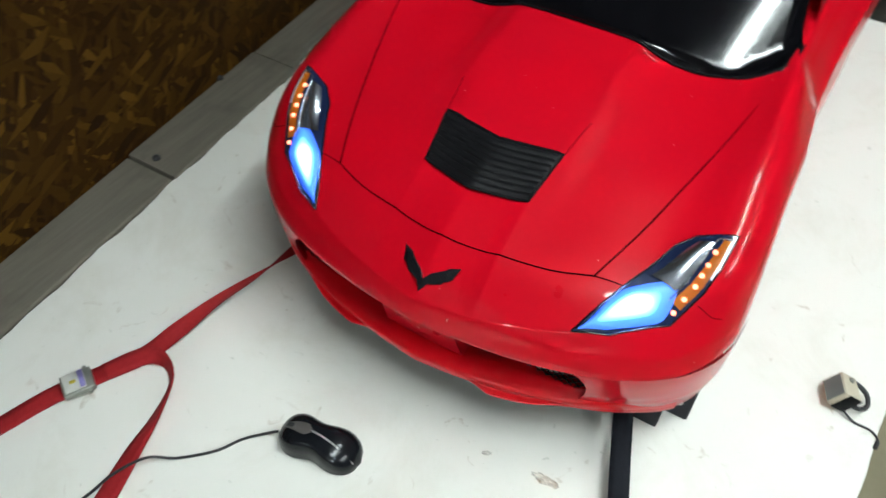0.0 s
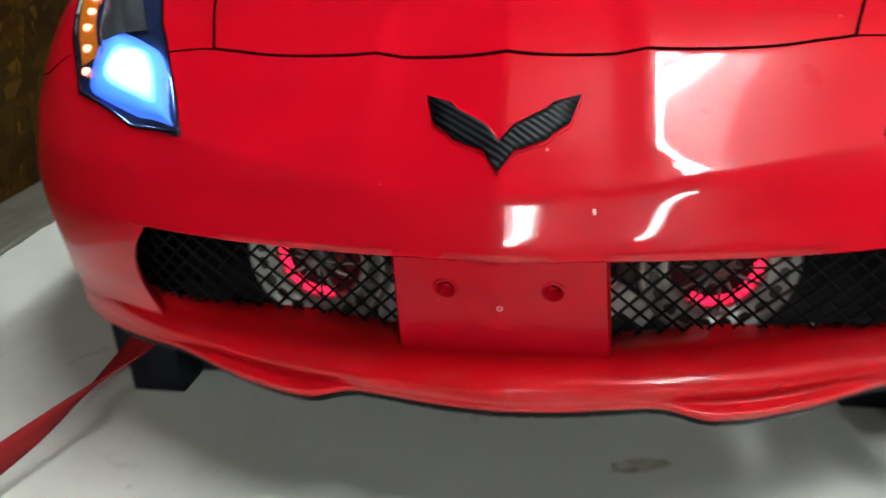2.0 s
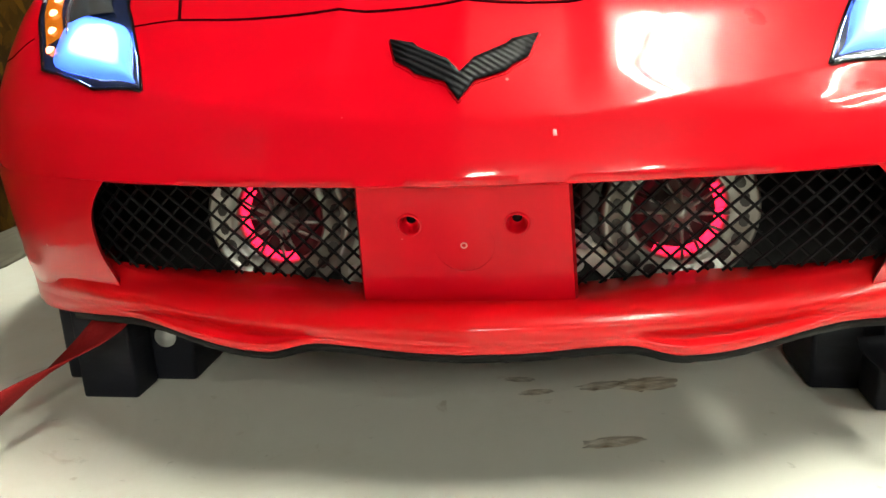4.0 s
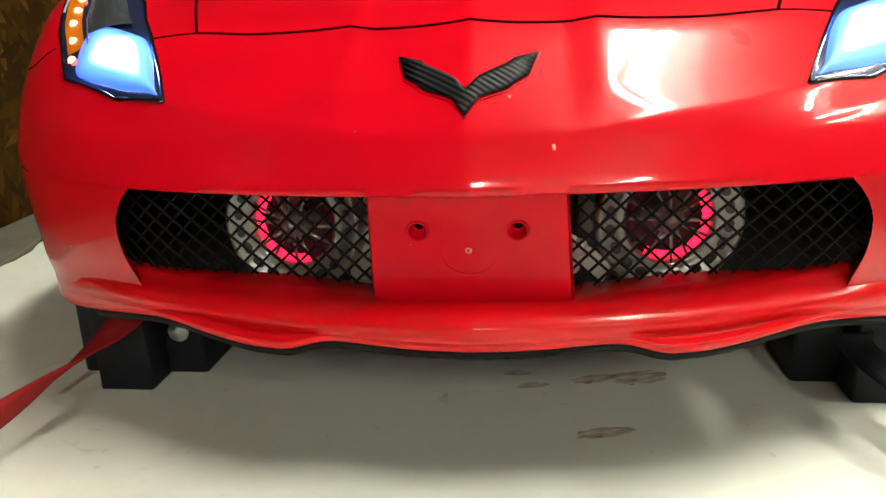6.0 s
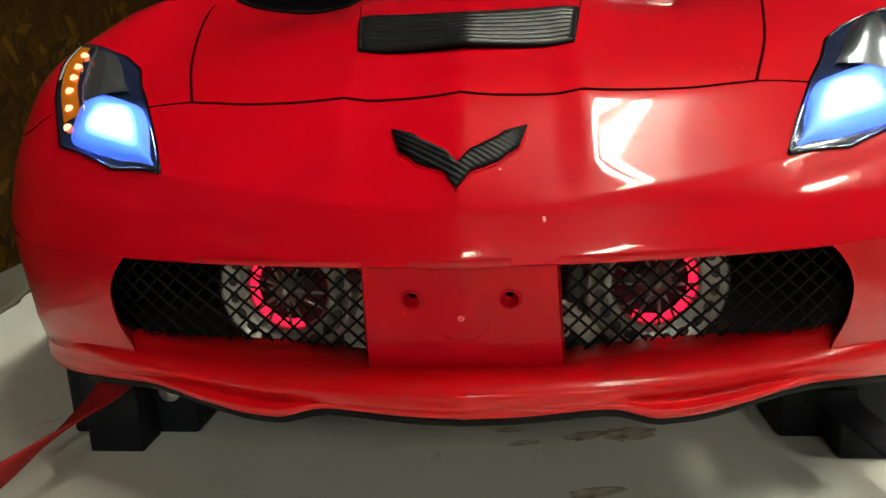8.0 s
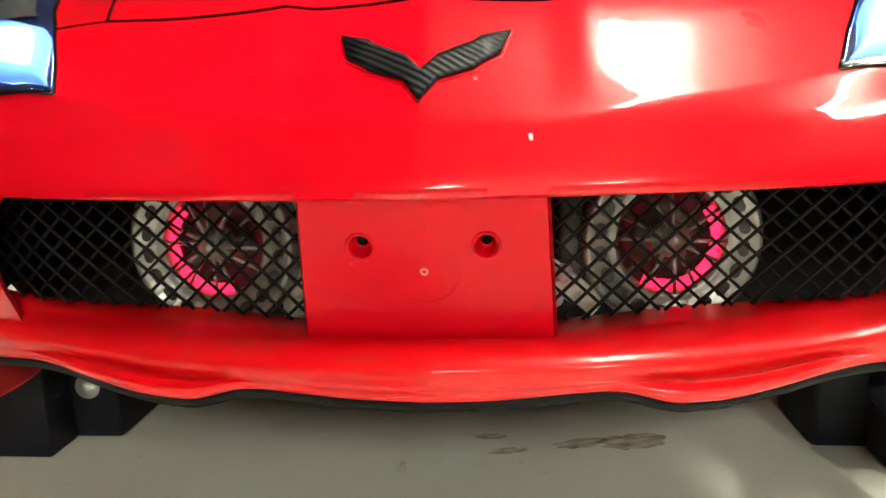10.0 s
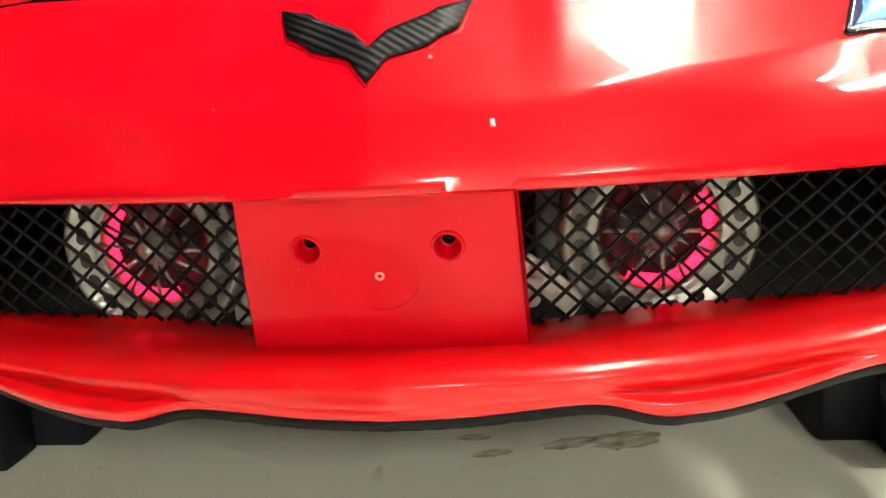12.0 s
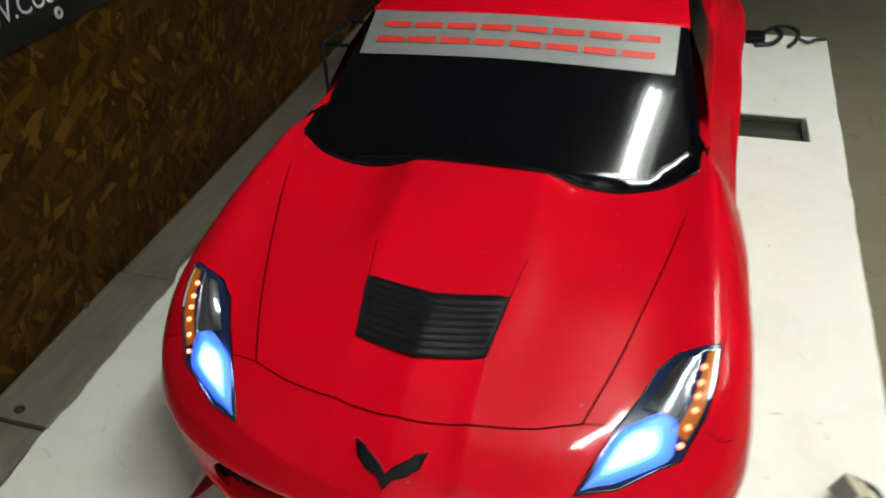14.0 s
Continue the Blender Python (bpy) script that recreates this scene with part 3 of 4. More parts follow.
for side in (-1, 1):
    part("dark_backing", grid([[(side * 0.232, nose(0.232) + dy, z) for dy in (0.034, 0.055, 0.075, 0.10)] for z in (0.112, 0.135, 0.185)]), BLACK_MATT, car)


# lower lip of the bumper with its two winglets
def lower_lip():
    rows = []
    xs = [0.285 * k / 80 for k in range(-80, 81)]
    for x in xs:
        a, yf, zb = abs(x), lip_front(x), lip_bottom(abs(x))
        wing = smooth(0.068, 0.1, a) * (1 - smooth(0.14, 0.19, a))
        zt = 0.1 + 0.005 * smooth(0.1, 0.24, a)
        out, h = 0.007 * wing, zt - zb
        back = max(yf + 0.010, nose(x) + mesh_back(a) + 0.003)
        rows.append([Vector((x, y, z)) for y, z in (
            (yf + 0.042, zb + 0.004), (yf + 0.008, zb), (yf + 0.0005 - out, zb + 0.0004), (yf - 0.0015 - out, zb + 0.12 * h), (yf - 0.002 - out, zb + 0.34 * h), (yf - 0.002 - out, zb + 0.385 * h),
            (yf - 0.002 - out * 0.93, zb + 0.405 * h), (yf - 0.002 - out * 0.3, zb + 0.43 * h), (yf - 0.0024 + 0.0022 * wing, zb + 0.47 * h), (yf - 0.0028 + 0.0018 * wing, zb + 0.62 * h), (yf - 0.0035, zb + 0.95 * h), (yf - 0.0025, zt + 0.0015), (yf + 0.001, zt + 0.0045), (yf + 0.006, zt + 0.0065), (0.5 * (yf + 0.006 + back), zt + 0.0065 + 0.35 * (shelf_z(a) - zt - 0.0065)), (back, shelf_z(a)), (back + 0.002, shelf_z(a) - 0.006))])
    return grid(rows)


part("lower_lip", lower_lip(), RED_DUSTY, car, "red lower lip with dusty winglets")
rows = []
for k in range(-80, 81):
    x = 0.24 * k / 80
    a = abs(x)
    wing = smooth(0.068, 0.1, a) * (1 - smooth(0.14, 0.19, a))
    yf, zb = lip_front(x) + 0.0015 - 0.006 * wing, lip_bottom(a)
    rows.append([(x, yf + 0.0012, zb - 0.0046 + 0.0004 * noise.noise((x * 300, 0, 5))), (x, yf, zb + 0.0008), (x, yf + 0.045, zb + 0.001), (x, yf + 0.045, zb - 0.0046)])
part("edge_trim", grid(rows, close=True), BLACK_MATT, car, "black rubber edge under the lip")


# recessed plate panel between the two grilles
SCREW_X = (-0.0245, 0.0245)


def plate_panel():
    def at(u, w):
        x = u * (0.0475 + 0.0035 * (1 - w))
        return Vector((x, 0.0145 * (1 - w) + 0.004 + 0.10 * x * x * 8 + 0.002 * (1 - w) ** 3, 0.1065 + w * 0.0595))
    rows = [[at(-1 + j / 60, i / 60) for j in range(121)] for i in range(61)]

    def solid(i, j):
        p = (rows[i][j] + rows[i + 1][j + 1]) / 2
        return all(math.hypot(p.x - x, p.z - 0.1475) > 0.0049 for x in SCREW_X)
    bm = grid(rows, keep=solid)
    for u in (-1, 1):
        grid([[at(u, i / 10) for i in range(11)], [at(u, i / 10) + Vector((u * 0.0015, 0.003, 0)) for i in range(11)], [at(u, i / 10) + Vector((u * 0.001, 0.06, 0)) for i in range(11)]], bm=bm)
    bmesh.ops.remove_doubles(bm, verts=bm.verts[:], dist=1e-5)
    return bm


panel = part("plate_panel", plate_panel(), RED_SATIN, car)
for x in SCREW_X:
    sc = part("screw_boss", lathe(((0.0060, -0.0004), (0.0054, 0.0007), (0.0048, 0.0005), (0.0042, -0.0014), (0.0034, -0.0050), (0.0029, -0.0062), (0.0023, -0.0064)), 28), RED_SATIN, panel)
    sc.matrix_basis = pose(x, 0.0087, 0.1475, 104, 0, 0)
    h = part("screw_hole", lathe(((0.0001, -0.0080), (0.0024, -0.0080), (0.0024, -0.0063)), 20), BLACK_MATT, panel)
    h.matrix_basis = pose(x, 0.0087, 0.1475, 104, 0, 0)
ringm = material("pale_scuffed_plastic", (0.75, 0.3, 0.28), 0.5)
part("mould_ring", lathe(((0.0138, -0.0004), (0.0139, -0.0001), (0.0141, -0.0001), (0.0142, -0.0004)), 40), RED_SATIN, panel).matrix_basis = pose(0, 0.0112, 0.137, 104, 0, 0)
part("mould_mark", lathe(((0.0009, 0.0), (0.0011, 0.0005), (0.0015, 0.0005), (0.0017, 0.0)), 18), ringm, panel).matrix_basis = pose(0, 0.0112, 0.137, 104, 0, 0)


# ---- grille meshes
def grille_mesh(side):
    bm = bmesh.new()
    x0, x1, z0, z1 = 0.049, 0.226, 0.096, 0.176
    pitch, slope = 0.0108, 0.94

    def at(x, z, lift=0.0):
        return Vector((side * x, nose(x) + mesh_back(x) - lift, z))
    for fam in (1, -1):
        k = -14
        while k < 40:
            # a strand z = z0 + fam * slope * (x - xs)
            xs = x0 + k * pitch
            pts = []
            for i in range(81):
                z = z0 + (z1 - z0) * i / 80
                x = xs + fam * (z - z0) / slope + (0.0624 if fam < 0 else 0) - 0.02
                if x0 <= x <= x1 and z > shelf_z(x) - 0.0006:
                    pts.append(at(x, z, 0.0005 * fam))
            pts = pts[::6] + pts[-1:] if len(pts) > 7 else pts
            if len(pts) > 1:
                tube(pts, 0.00082, 6, bm=bm)
            k += 1
    return bm


for side in (-1, 1):
    part("grille_mesh", grille_mesh(side), MESH_BLACK, car, "black diamond wire mesh in the grille opening")

# ---- emblem, a black weave chevron


def emblem():
    bm = bmesh.new()
    for s in (-1, 1):
        # cut into strips so that it follows the shell
        low = [(0, .0119), (.0035, .0153), (.0067, .0187), (.0140, .0211), (.0207, .0236), (.0233, .0260), (.0303, .0305)]
        top = [(0, .0207), (.0030, .0236), (.0060, .0266), (.0135, .0311), (.0200, .0350), (.0228, .0380), (.0348, .0428)]
        rows = []
        for (a, b), (c, d) in zip(low, top):
            rows.append([Vector((s * (a + (c - a) * k / 5), b + (d - b) * k / 5, height(a + (c - a) * k / 5, b + (d - b) * k / 5) + 0.0008)) for k in range(6)])
        grid(rows, bm=bm)
    bmesh.ops.remove_doubles(bm, verts=bm.verts[:], dist=1e-5)
    return thick(bm, -0.0008)


part("emblem", emblem(), CARBON, car, "black carbon-weave chevron sticker")
turns = ((0, .0114), (.0070, .0182), (.0211, .0231), (.0238, .0256), (.0308, .0299), (.0354, .0433), (.0225, .0386), (.0198, .0356), (.0058, .0272), (0, .0214))
for s in (-1, 1):
    rim_pts = []
    for (x0, y0), (x1, y1) in zip(turns, turns[1:]):
        for k in range(6):
            x, y = x0 + (x1 - x0) * k / 6, y0 + (y1 - y0) * k / 6
            rim_pts.append((s * x, y, height(x, y)))
    part("emblem_edge", tube(rim_pts, 0.0005, 6), RED, car)
chip = box(-0.0008, 0.0008, -0.0014, 0.0014, -0.0004, 0.0006, 0.0003)
part("paint_chip", chip, ringm, car, "pale chip in the paint").matrix_basis = pose(0.0415, 0.0035, 0.1885, 50, 0, 10)


# ---- panel gaps
def gap(pts, r=0.00095, lift=0.0):
    fine = spline([(x, y, 0) for x, y in pts], 10)
    return tube([(p.x, p.y, height(p.x, p.y) + lift) for p in fine], r, 6)


front = [(-0.162, 0.0960), (-0.148, 0.0905), (-0.114, 0.0790), (-0.045, 0.0656), (0, 0.0605), (0.045, 0.0656), (0.114, 0.0790), (0.148, 0.0905), (0.162, 0.0960)]
part("hood_gap", gap(front), SEAM, car, "dark gap at the front of the hood")
for s in (-1, 1):
    part("hood_gap", gap([(s * x, y) for x, y in ((0.162, 0.0960), (0.1840, 0.156), (0.2025, 0.219), (0.2215, 0.290), (0.2340, 0.345), (0.2470, 0.410))]), SEAM, car, "dark gap at the side of the hood")
    part("panel_gap", gap([(s * x, y) for x, y in ((0.162, 0.0960), (0.176, 0.0990), (0.192, 0.1015))], 0.0007), SEAM, car)
    part("panel_gap", gap([(s * x, y) for x, y in ((0.266, 0.120), (0.282, 0.1215), (0.292, 0.128))], 0.00045), SEAM, car)


# ---- hood vent: black tray with slats, pointed to the front
def vent_at(u, w, lift):
    a = abs(u)
    x = u * (0.065 + 0.0095 * w)
    y = (0.1160 + 0.0160 * a) * (1 - w) + (0.1850 + 0.0125 * a) * w
    return Vector((x, y, height(x, y) + lift + 0.0030 * (1 - a)))


vent = part("hood_vent", grid([[vent_at(-1 + j / 12, i / 12, 0.0012) for j in range(25)] for i in range(13)]), VENT_BLACK, car, "black louvred vent in the hood")
rim = [vent_at(-1 + j / 12, 0, 0.001) for j in range(25)] + [vent_at(1, i / 8, 0.001) for i in range(1, 9)] + [vent_at(1 - j / 12, 1, 0.001) for j in range(1, 25)] + [vent_at(-1, 1 - i / 8, 0.001) for i in range(1, 8)]
part("rim", tube(rim + rim[:1], 0.0016, 6), BLACK_MATT, vent)
for k in range(8):
    w = 0.035 + 0.117 * k
    rows = []
    for j in range(25):
        u = (-1 + j / 12) * 0.955
        rows.append([vent_at(u, w, 0.0014), vent_at(u, w + 0.015, 0.0030), vent_at(u, w + 0.10, 0.0020), vent_at(u, w + 0.108, 0.0012)])
    part("slat", grid(rows), VENT_BLACK, vent)
# dark threads put in for the shade along two hood creases
for s in (-1, 1):
    part("crease_shade_line", gap([(s * 0.0755, 0.199), (s * 0.079, 0.225), (s * 0.083, 0.25)], 0.0006, -0.0003), SEAM, car)

# ---- headlights
HL_OUT = ((0.1640, 0.0448), (0.1985, 0.0600), (0.2330, 0.0860), (0.2490, 0.0965), (0.2665, 0.1290), (0.2725, 0.1520), (0.2755, 0.1890))
HL_IN = ((0.1640, 0.0448), (0.1740, 0.0660), (0.1865, 0.0895), (0.1970, 0.1100), (0.2095, 0.1325), (0.2215, 0.1600), (0.2375, 0.1770))


def lens_at(s, u, w, lift):
    """w along the lamp from its inner tip, u across it from the inner edge."""
    i = min(5, int(w * 6))
    f = w * 6 - i
    a = [HL_IN[i][k] + (HL_IN[i + 1][k] - HL_IN[i][k]) * f for k in (0, 1)]
    b = [HL_OUT[i][k] + (HL_OUT[i + 1][k] - HL_OUT[i][k]) * f for k in (0, 1)]
    x, y = a[0] + (b[0] - a[0]) * u, a[1] + (b[1] - a[1]) * u
    if w > 0.85:
        y += 0.0
    return Vector((s * x, y, height(x, y) + lift))


def build_headlight(s):
    hl = part("headlight", grid([[lens_at(s, j / 10, i / 36, 0.0006 + 0.0012 * math.sin(math.pi * j / 10)) for j in range(11)] for i in range(37)]), HOUSING, car, "dark headlight with a white lamp and amber points")
    edge = [lens_at(s, 0, i / 30, 0.0006) for i in range(31)] + [lens_at(s, j / 6, 1, 0.0006) for j in range(1, 7)] + [lens_at(s, 1, 1 - i / 30, 0.0006) for i in range(1, 31)]
    part("bezel", tube(edge, 0.0011, 6), BLACK_GLOSS, hl)
    for kind, w0, w1, mid, wide, dome, mat, label in (("painted_halo", 0.04, 0.63, 0.48, 0.45, 0.0075, LED_HALO, "added glowing surface painted as the blue halo round the lamp"), ("lamp", 0.22, 0.50, 0.50, 0.20, 0.0100, LED_WHITE, "glaring white lamp")):
        rows, far = [], []
        for i in range(25):
            c = math.sin(math.pi * (i + 0.2) / 24.6)
            half = wide * max(0.05, c) ** 0.6
            rows.append([lens_at(s, min(0.97, max(0.03, mid + half * (-1 + j / 8) + 0.05 * (i / 24))), w0 + (w1 - w0) * i / 24, 0.0020 + dome * max(0, c) * (1 - (-1 + j / 8) ** 2)) for j in range(17)])
            far += [min(1.0, math.hypot((i / 24 - 0.52) * 2.0, (j / 8 - 1) * 1.0)) for j in range(17)]
        ob = part(kind, grid(rows), mat, hl, label)
        spread = ob.data.attributes.new("spread", "FLOAT", "POINT")
        spread.data.foreach_set("value", far)
    part("inner_reflector", grid([[lens_at(s, 0.16 + 0.10 * i / 8 + (0.50 - 0.16 * i / 8) * j / 8, 0.60 + 0.33 * i / 8, 0.0030 + 0.0050 * math.sin(math.pi * j / 8) * math.sin(math.pi * (i + 1) / 10)) for j in range(9)] for i in range(9)]), SMOKED, hl, "smoked chrome reflector")
    part("divider", tube([lens_at(s, 0.70 - 0.10 * i / 10, 0.55 + 0.40 * i / 10, 0.0032) for i in range(11)] + [lens_at(s, 0.62 + 0.30 * i / 5, 0.965, 0.0030) for i in range(6)], 0.0007, 6), SMOKED, hl, "thin chrome divider")
    part("tip_trim", grid([[lens_at(s, 0.955 + 0.035 * j / 3 - 0.05 * i / 8, 0.74 + 0.23 * i / 8, 0.0026) for j in range(4)] for i in range(9)]), CHROME, hl, "pale chrome trim")
    part("amber_strip", grid([[lens_at(s, 0.74 + 0.20 * j / 4, 0.56 + 0.40 * i / 10, 0.0020) for j in range(5)] for i in range(11)]), AMBER_LENS, hl, "amber reflector strip")
    for k in range(6):
        w = (0.535, 0.60, 0.665, 0.735, 0.805, 0.88)[k]
        u = (0.90, 0.86, 0.83, 0.80, 0.77, 0.74)[k]
        p, q, r = lens_at(s, u, w, 0.0024), lens_at(s, u, w + 0.02, 0.0024), lens_at(s, u - 0.08, w, 0.0024)
        nrm = (q - p).cross(r - p).normalized()
        if nrm.z < 0:
            nrm = -nrm
        m = nrm.to_track_quat("Z", "Y").to_matrix().to_4x4()
        m.translation = p
        part("amber_point", lathe(((0.0001, 0.0022), (0.0015, 0.0018), (0.0024, 0.0008), (0.0027, 0.0)), 14, m=m), LED_AMBER, hl, "small glowing amber point")


for s in (-1, 1):
    build_headlight(s)

# ---- windscreen, pillars, roof
WS_BASE = ((-0.256, 0.470, 0.325), (-0.249, 0.428, 0.333), (-0.215, 0.402, 0.326), (-0.185, 0.394, 0.316), (-0.156, 0.391, 0.310), (-0.125, 0.388, 0.313), (-0.100, 0.388, 0.322), (-0.070, 0.388, 0.3295), (0, 0.389, 0.3325))
base_l = [Vector((x, y + 0.007, height(x, y + 0.007) + 0.0015)) for x, y, z in WS_BASE]
base_full = base_l + [Vector((-p.x, p.y, p.z)) for p in reversed(base_l[:-1])]
base_pts = spline(base_full, 6)


def ws_top(u):
    return Vector((0.004 + 0.216 * u, 0.606 + 0.026 * u * u * abs(u), 0.4435 - 0.012 * u * u))


def ws_at(i, w, lift=0.0):
    n = len(base_pts) - 1
    p = base_pts[i]
    q = ws_top(p.x / 0.259)
    even = Vector((p.x, 0.389 + 0.03 * (p.x / 0.25) ** 2 + 4.0 * max(0.0, abs(p.x) - 0.245), 0.332 - 0.026 * (p.x / 0.25) ** 2))
    c = even.lerp(q, w) + (p - even) * (1 - smooth(0.0, 0.021, w))
    c.z = max(c.z, height(c.x, c.y) + 0.0025) if w < 0.5 else c.z
    up = 0.005 * math.sin(math.pi * w)
    return c + Vector((0, -0.5 * up, 0.85 * up)) + Vector((0, -0.5, 0.85)) * lift


NB = len(base_pts)
ws = part("windscreen", grid([[ws_at(i, w) for i in range(NB)] for w in [0, 0.01, 0.02] + [k / 20 for k in range(1, 21)]]), BLACK_GLOSS, car, "glossy black windscreen")
part("screen_edge", tube([p + Vector((0, -0.0005, 0.0)) for p in base_pts], 0.0016, 6), BLACK_MATT, ws)


def ws_x(x, w, lift):
    """A point of the screen at width x and height w."""
    lo, hi = 0, NB - 1
    for i in range(NB - 1):
        a, b = ws_at(i, w), ws_at(i + 1, w)
        if a.x <= x <= b.x:
            f = (x - a.x) / (b.x - a.x)
            return ws_at(i, w, lift).lerp(ws_at(i + 1, w, lift), f)
    return ws_at(lo if x < 0 else hi, w, lift)


BX = 0.2085
strip = part("sun_strip", grid([[ws_x(-BX + 2 * BX * j / 40, 0.655 + 0.335 * i / 5, 0.0012) for j in range(41)] for i in range(6)]), SILVER, ws, "silver vinyl strip with red block shapes")


def bar(x0, w0, x1, w1, th=0.011):
    """A red bar on the strip."""
    a, b = Vector((x0, w0 * 0.13)), Vector((x1, w1 * 0.13))
    d = (b - a).normalized()
    nn = Vector((-d.y, d.x)) * th / 2
    rows = []
    for k in range(7):
        c = a.lerp(b, k / 6)
        l, r = c - nn, c + nn
        rows.append([ws_x(l.x, 0.655 + 0.335 * (0.1 + l.y / 0.13 * 0.8), 0.0026), ws_x(r.x, 0.655 + 0.335 * (0.1 + r.y / 0.13 * 0.8), 0.0026)])
    return part("red_shape", grid(rows), RED_VINYL, strip)


for k in range(8):
    xa = -0.187 + 0.0470 * k
    for w in (0.28, 0.70):
        bar(xa + (0.004 if w > 0.5 else 0), w, xa + 0.040 + (0.004 if w > 0.5 else 0), w, 0.021)


def roof_at(u, v):
    q = ws_top(u)
    y = q.y + v * (0.46 - 0.026 * u * u * abs(u))
    z = q.z + 0.022 * math.sin(math.pi * min(1, 0.15 + v * 0.8)) - 0.009 - 0.13 * smooth(0.55, 1.0, v)
    return Vector((q.x * (1 - 0.12 * v), y, z))


rows = [[roof_at(-1 + j / 12, i / 20) for j in range(25)] for i in range(21)]
roof_bm = grid(rows)
grid([[p for p in rows[0]], [p + Vector((0, -0.004, -0.001)) for p in rows[0]], [p + Vector((0, -0.003, -0.008)) for p in rows[0]]], bm=roof_bm)
part("roof", roof_bm, RED, car)
for s in (-1, 1):
    rows = []
    for i in range(21):
        p = roof_at(s, i / 20)
        y = 0.5 + 0.56 * i / 20
        low = Vector((s * 0.262 * width_at(y) / 0.95, y, 0.316))
        rows.append([p, p.lerp(low, 0.35) + Vector((s * 0.008, 0, 0.004)), p.lerp(low, 0.7) + Vector((s * 0.008, 0, 0.004)), low])
    part("side_window", grid(rows), BLACK_GLOSS, car, "glossy black side window")
part("filler_cap", lathe(((0.0001, 0.004), (0.02, 0.004), (0.024, 0.002), (0.026, -0.01)), 24, m=Matrix.Translation((0.245, 0.86, 0.328))), BLACK_MATT, car)


# the moulded shell sits slightly askew: its tail drifts sideways
for ob in car.children_recursive:
    if ob.type == "MESH" and ob.matrix_basis == Matrix():
        for q in ob.data.vertices:
            q.co.x -= 0.024 * max(0.0, q.co.y - 0.06)


# ---------------------------------------------------------------- speakers behind the grille
def build_speaker(x, y, z, turn, lit):
    """A cast ring with dark discs for its oval holes, round a spoked guard; lit: the first and last angle of its red
    light band.
    """
    sp = empty("round_speaker", "dull metal round speaker with spoked guard and red lights", "speaker", (x, y, z), "grille speakers")
    sp.rotation_euler = (radians(90), 0, radians(turn))
    part("cone", lathe(((0.0001, -0.014), (0.006, -0.016), (0.010, -0.020), (0.021, -0.012), (0.0245, -0.004)), 40), SPK_CONE, sp)
    part("rim", lathe(((0.0235, -0.006), (0.0240, -0.001), (0.0262, 0.0012), (0.0282, -0.0004), (0.0290, 0.0006), (0.0350, 0.0012), (0.0368, 0.0030), (0.0385, 0.0034), (0.0400, 0.0022), (0.0405, -0.003), (0.0400, -0.026)), 56), PEWTER, sp)
    part("hub", lathe(((0.0001, 0.0060), (0.0022, 0.0056), (0.0034, 0.0042), (0.0036, 0.0022), (0.0070, 0.0012), (0.0082, -0.001), (0.0082, -0.006)), 24), PEWTER, sp)
    for k in range(12):
        a = 2 * math.pi * k / 12 + (0.06 if k % 2 else -0.06)
        c, s = math.cos(a), math.sin(a)
        part("spoke", tube([(0.006 * c, 0.006 * s, 0.0010), (0.014 * c, 0.014 * s, 0.0022), (0.0245 * c, 0.0245 * s, 0.0008)], (0.0012, 0.0009, 0.0009), 6), PEWTER, sp)
    # the ring is uncut: dark discs stand for the shade in its holes
    for k in range(20):
        a = 2 * math.pi * (k + 0.5) / 20
        bm = lathe(((0.0001, 0.0003), (0.0026, 0.0003), (0.0030, 0.0002)), 14)
        for q in bm.verts:
            q.co.y *= 1.25
            q.co.x *= 1.1
        part("dark_disc", bm, SPK_CONE, sp).matrix_basis = pose(0.0328 * math.cos(a), 0.0328 * math.sin(a), 0.0009, 0, 0, math.degrees(a))
    for k in range(9):
        a = lit[0] + (lit[1] - lit[0]) * k / 8
        c, s = math.cos(a), math.sin(a)
        bm = box(-0.0024, 0.0024, -0.0033, 0.0033, -0.0008, 0.0008, 0.0006)
        part("red_light", bm, LED_RED, sp, "glowing red light segment").matrix_basis = pose(0.0212 * c, 0.0212 * s, -0.0036, 0, 0, math.degrees(a))
    return sp


build_speaker(-0.0985, 0.054, 0.1405, -6, (2.5, 4.9))
build_speaker(0.1078, 0.062, 0.1390, 8, (0.5, -2.0))
# mounting brackets beside the plate panel
br = empty("mounting_bracket", "pale coated metal bracket beside the plate panel", "bracket", (-0.0560, 0.060, 0.139), "speaker brackets")
rows = []
for i in range(13):
    z = -0.038 + 0.072 * i / 12
    rows.append([(x, 0.004 * math.sin(z * 130 + x * 90) * smooth(-0.012, 0.010, x) - 0.002 * smooth(0.004, 0.012, x), z) for x in (-0.013, -0.008, -0.003, 0.001, 0.004, 0.008, 0.013)])
part("strap", thick(grid(rows), 0.0015), PALE_METAL, br)
part("screw", lathe(((0.0001, 0.003), (0.003, 0.002), (0.004, 0.0)), 14), CHROME, br).matrix_basis = pose(-0.004, -0.0055, -0.028, 90, 0, 0)
br = empty("mounting_bracket", "small pale bent metal bracket with shiny bolts", "bracket", (0.0640, 0.058, 0.118), "speaker brackets")
part("strap", box(-0.015, 0.015, 0.0, 0.003, -0.006, 0.006, 0.001), PALE_METAL, br).matrix_basis = pose(0, 0, 0, 0, 38, 0)
part("lug", box(-0.006, 0.006, 0.004, 0.008, -0.004, 0.046, 0.0015), SPK_CONE, br, "dull dark metal lug")
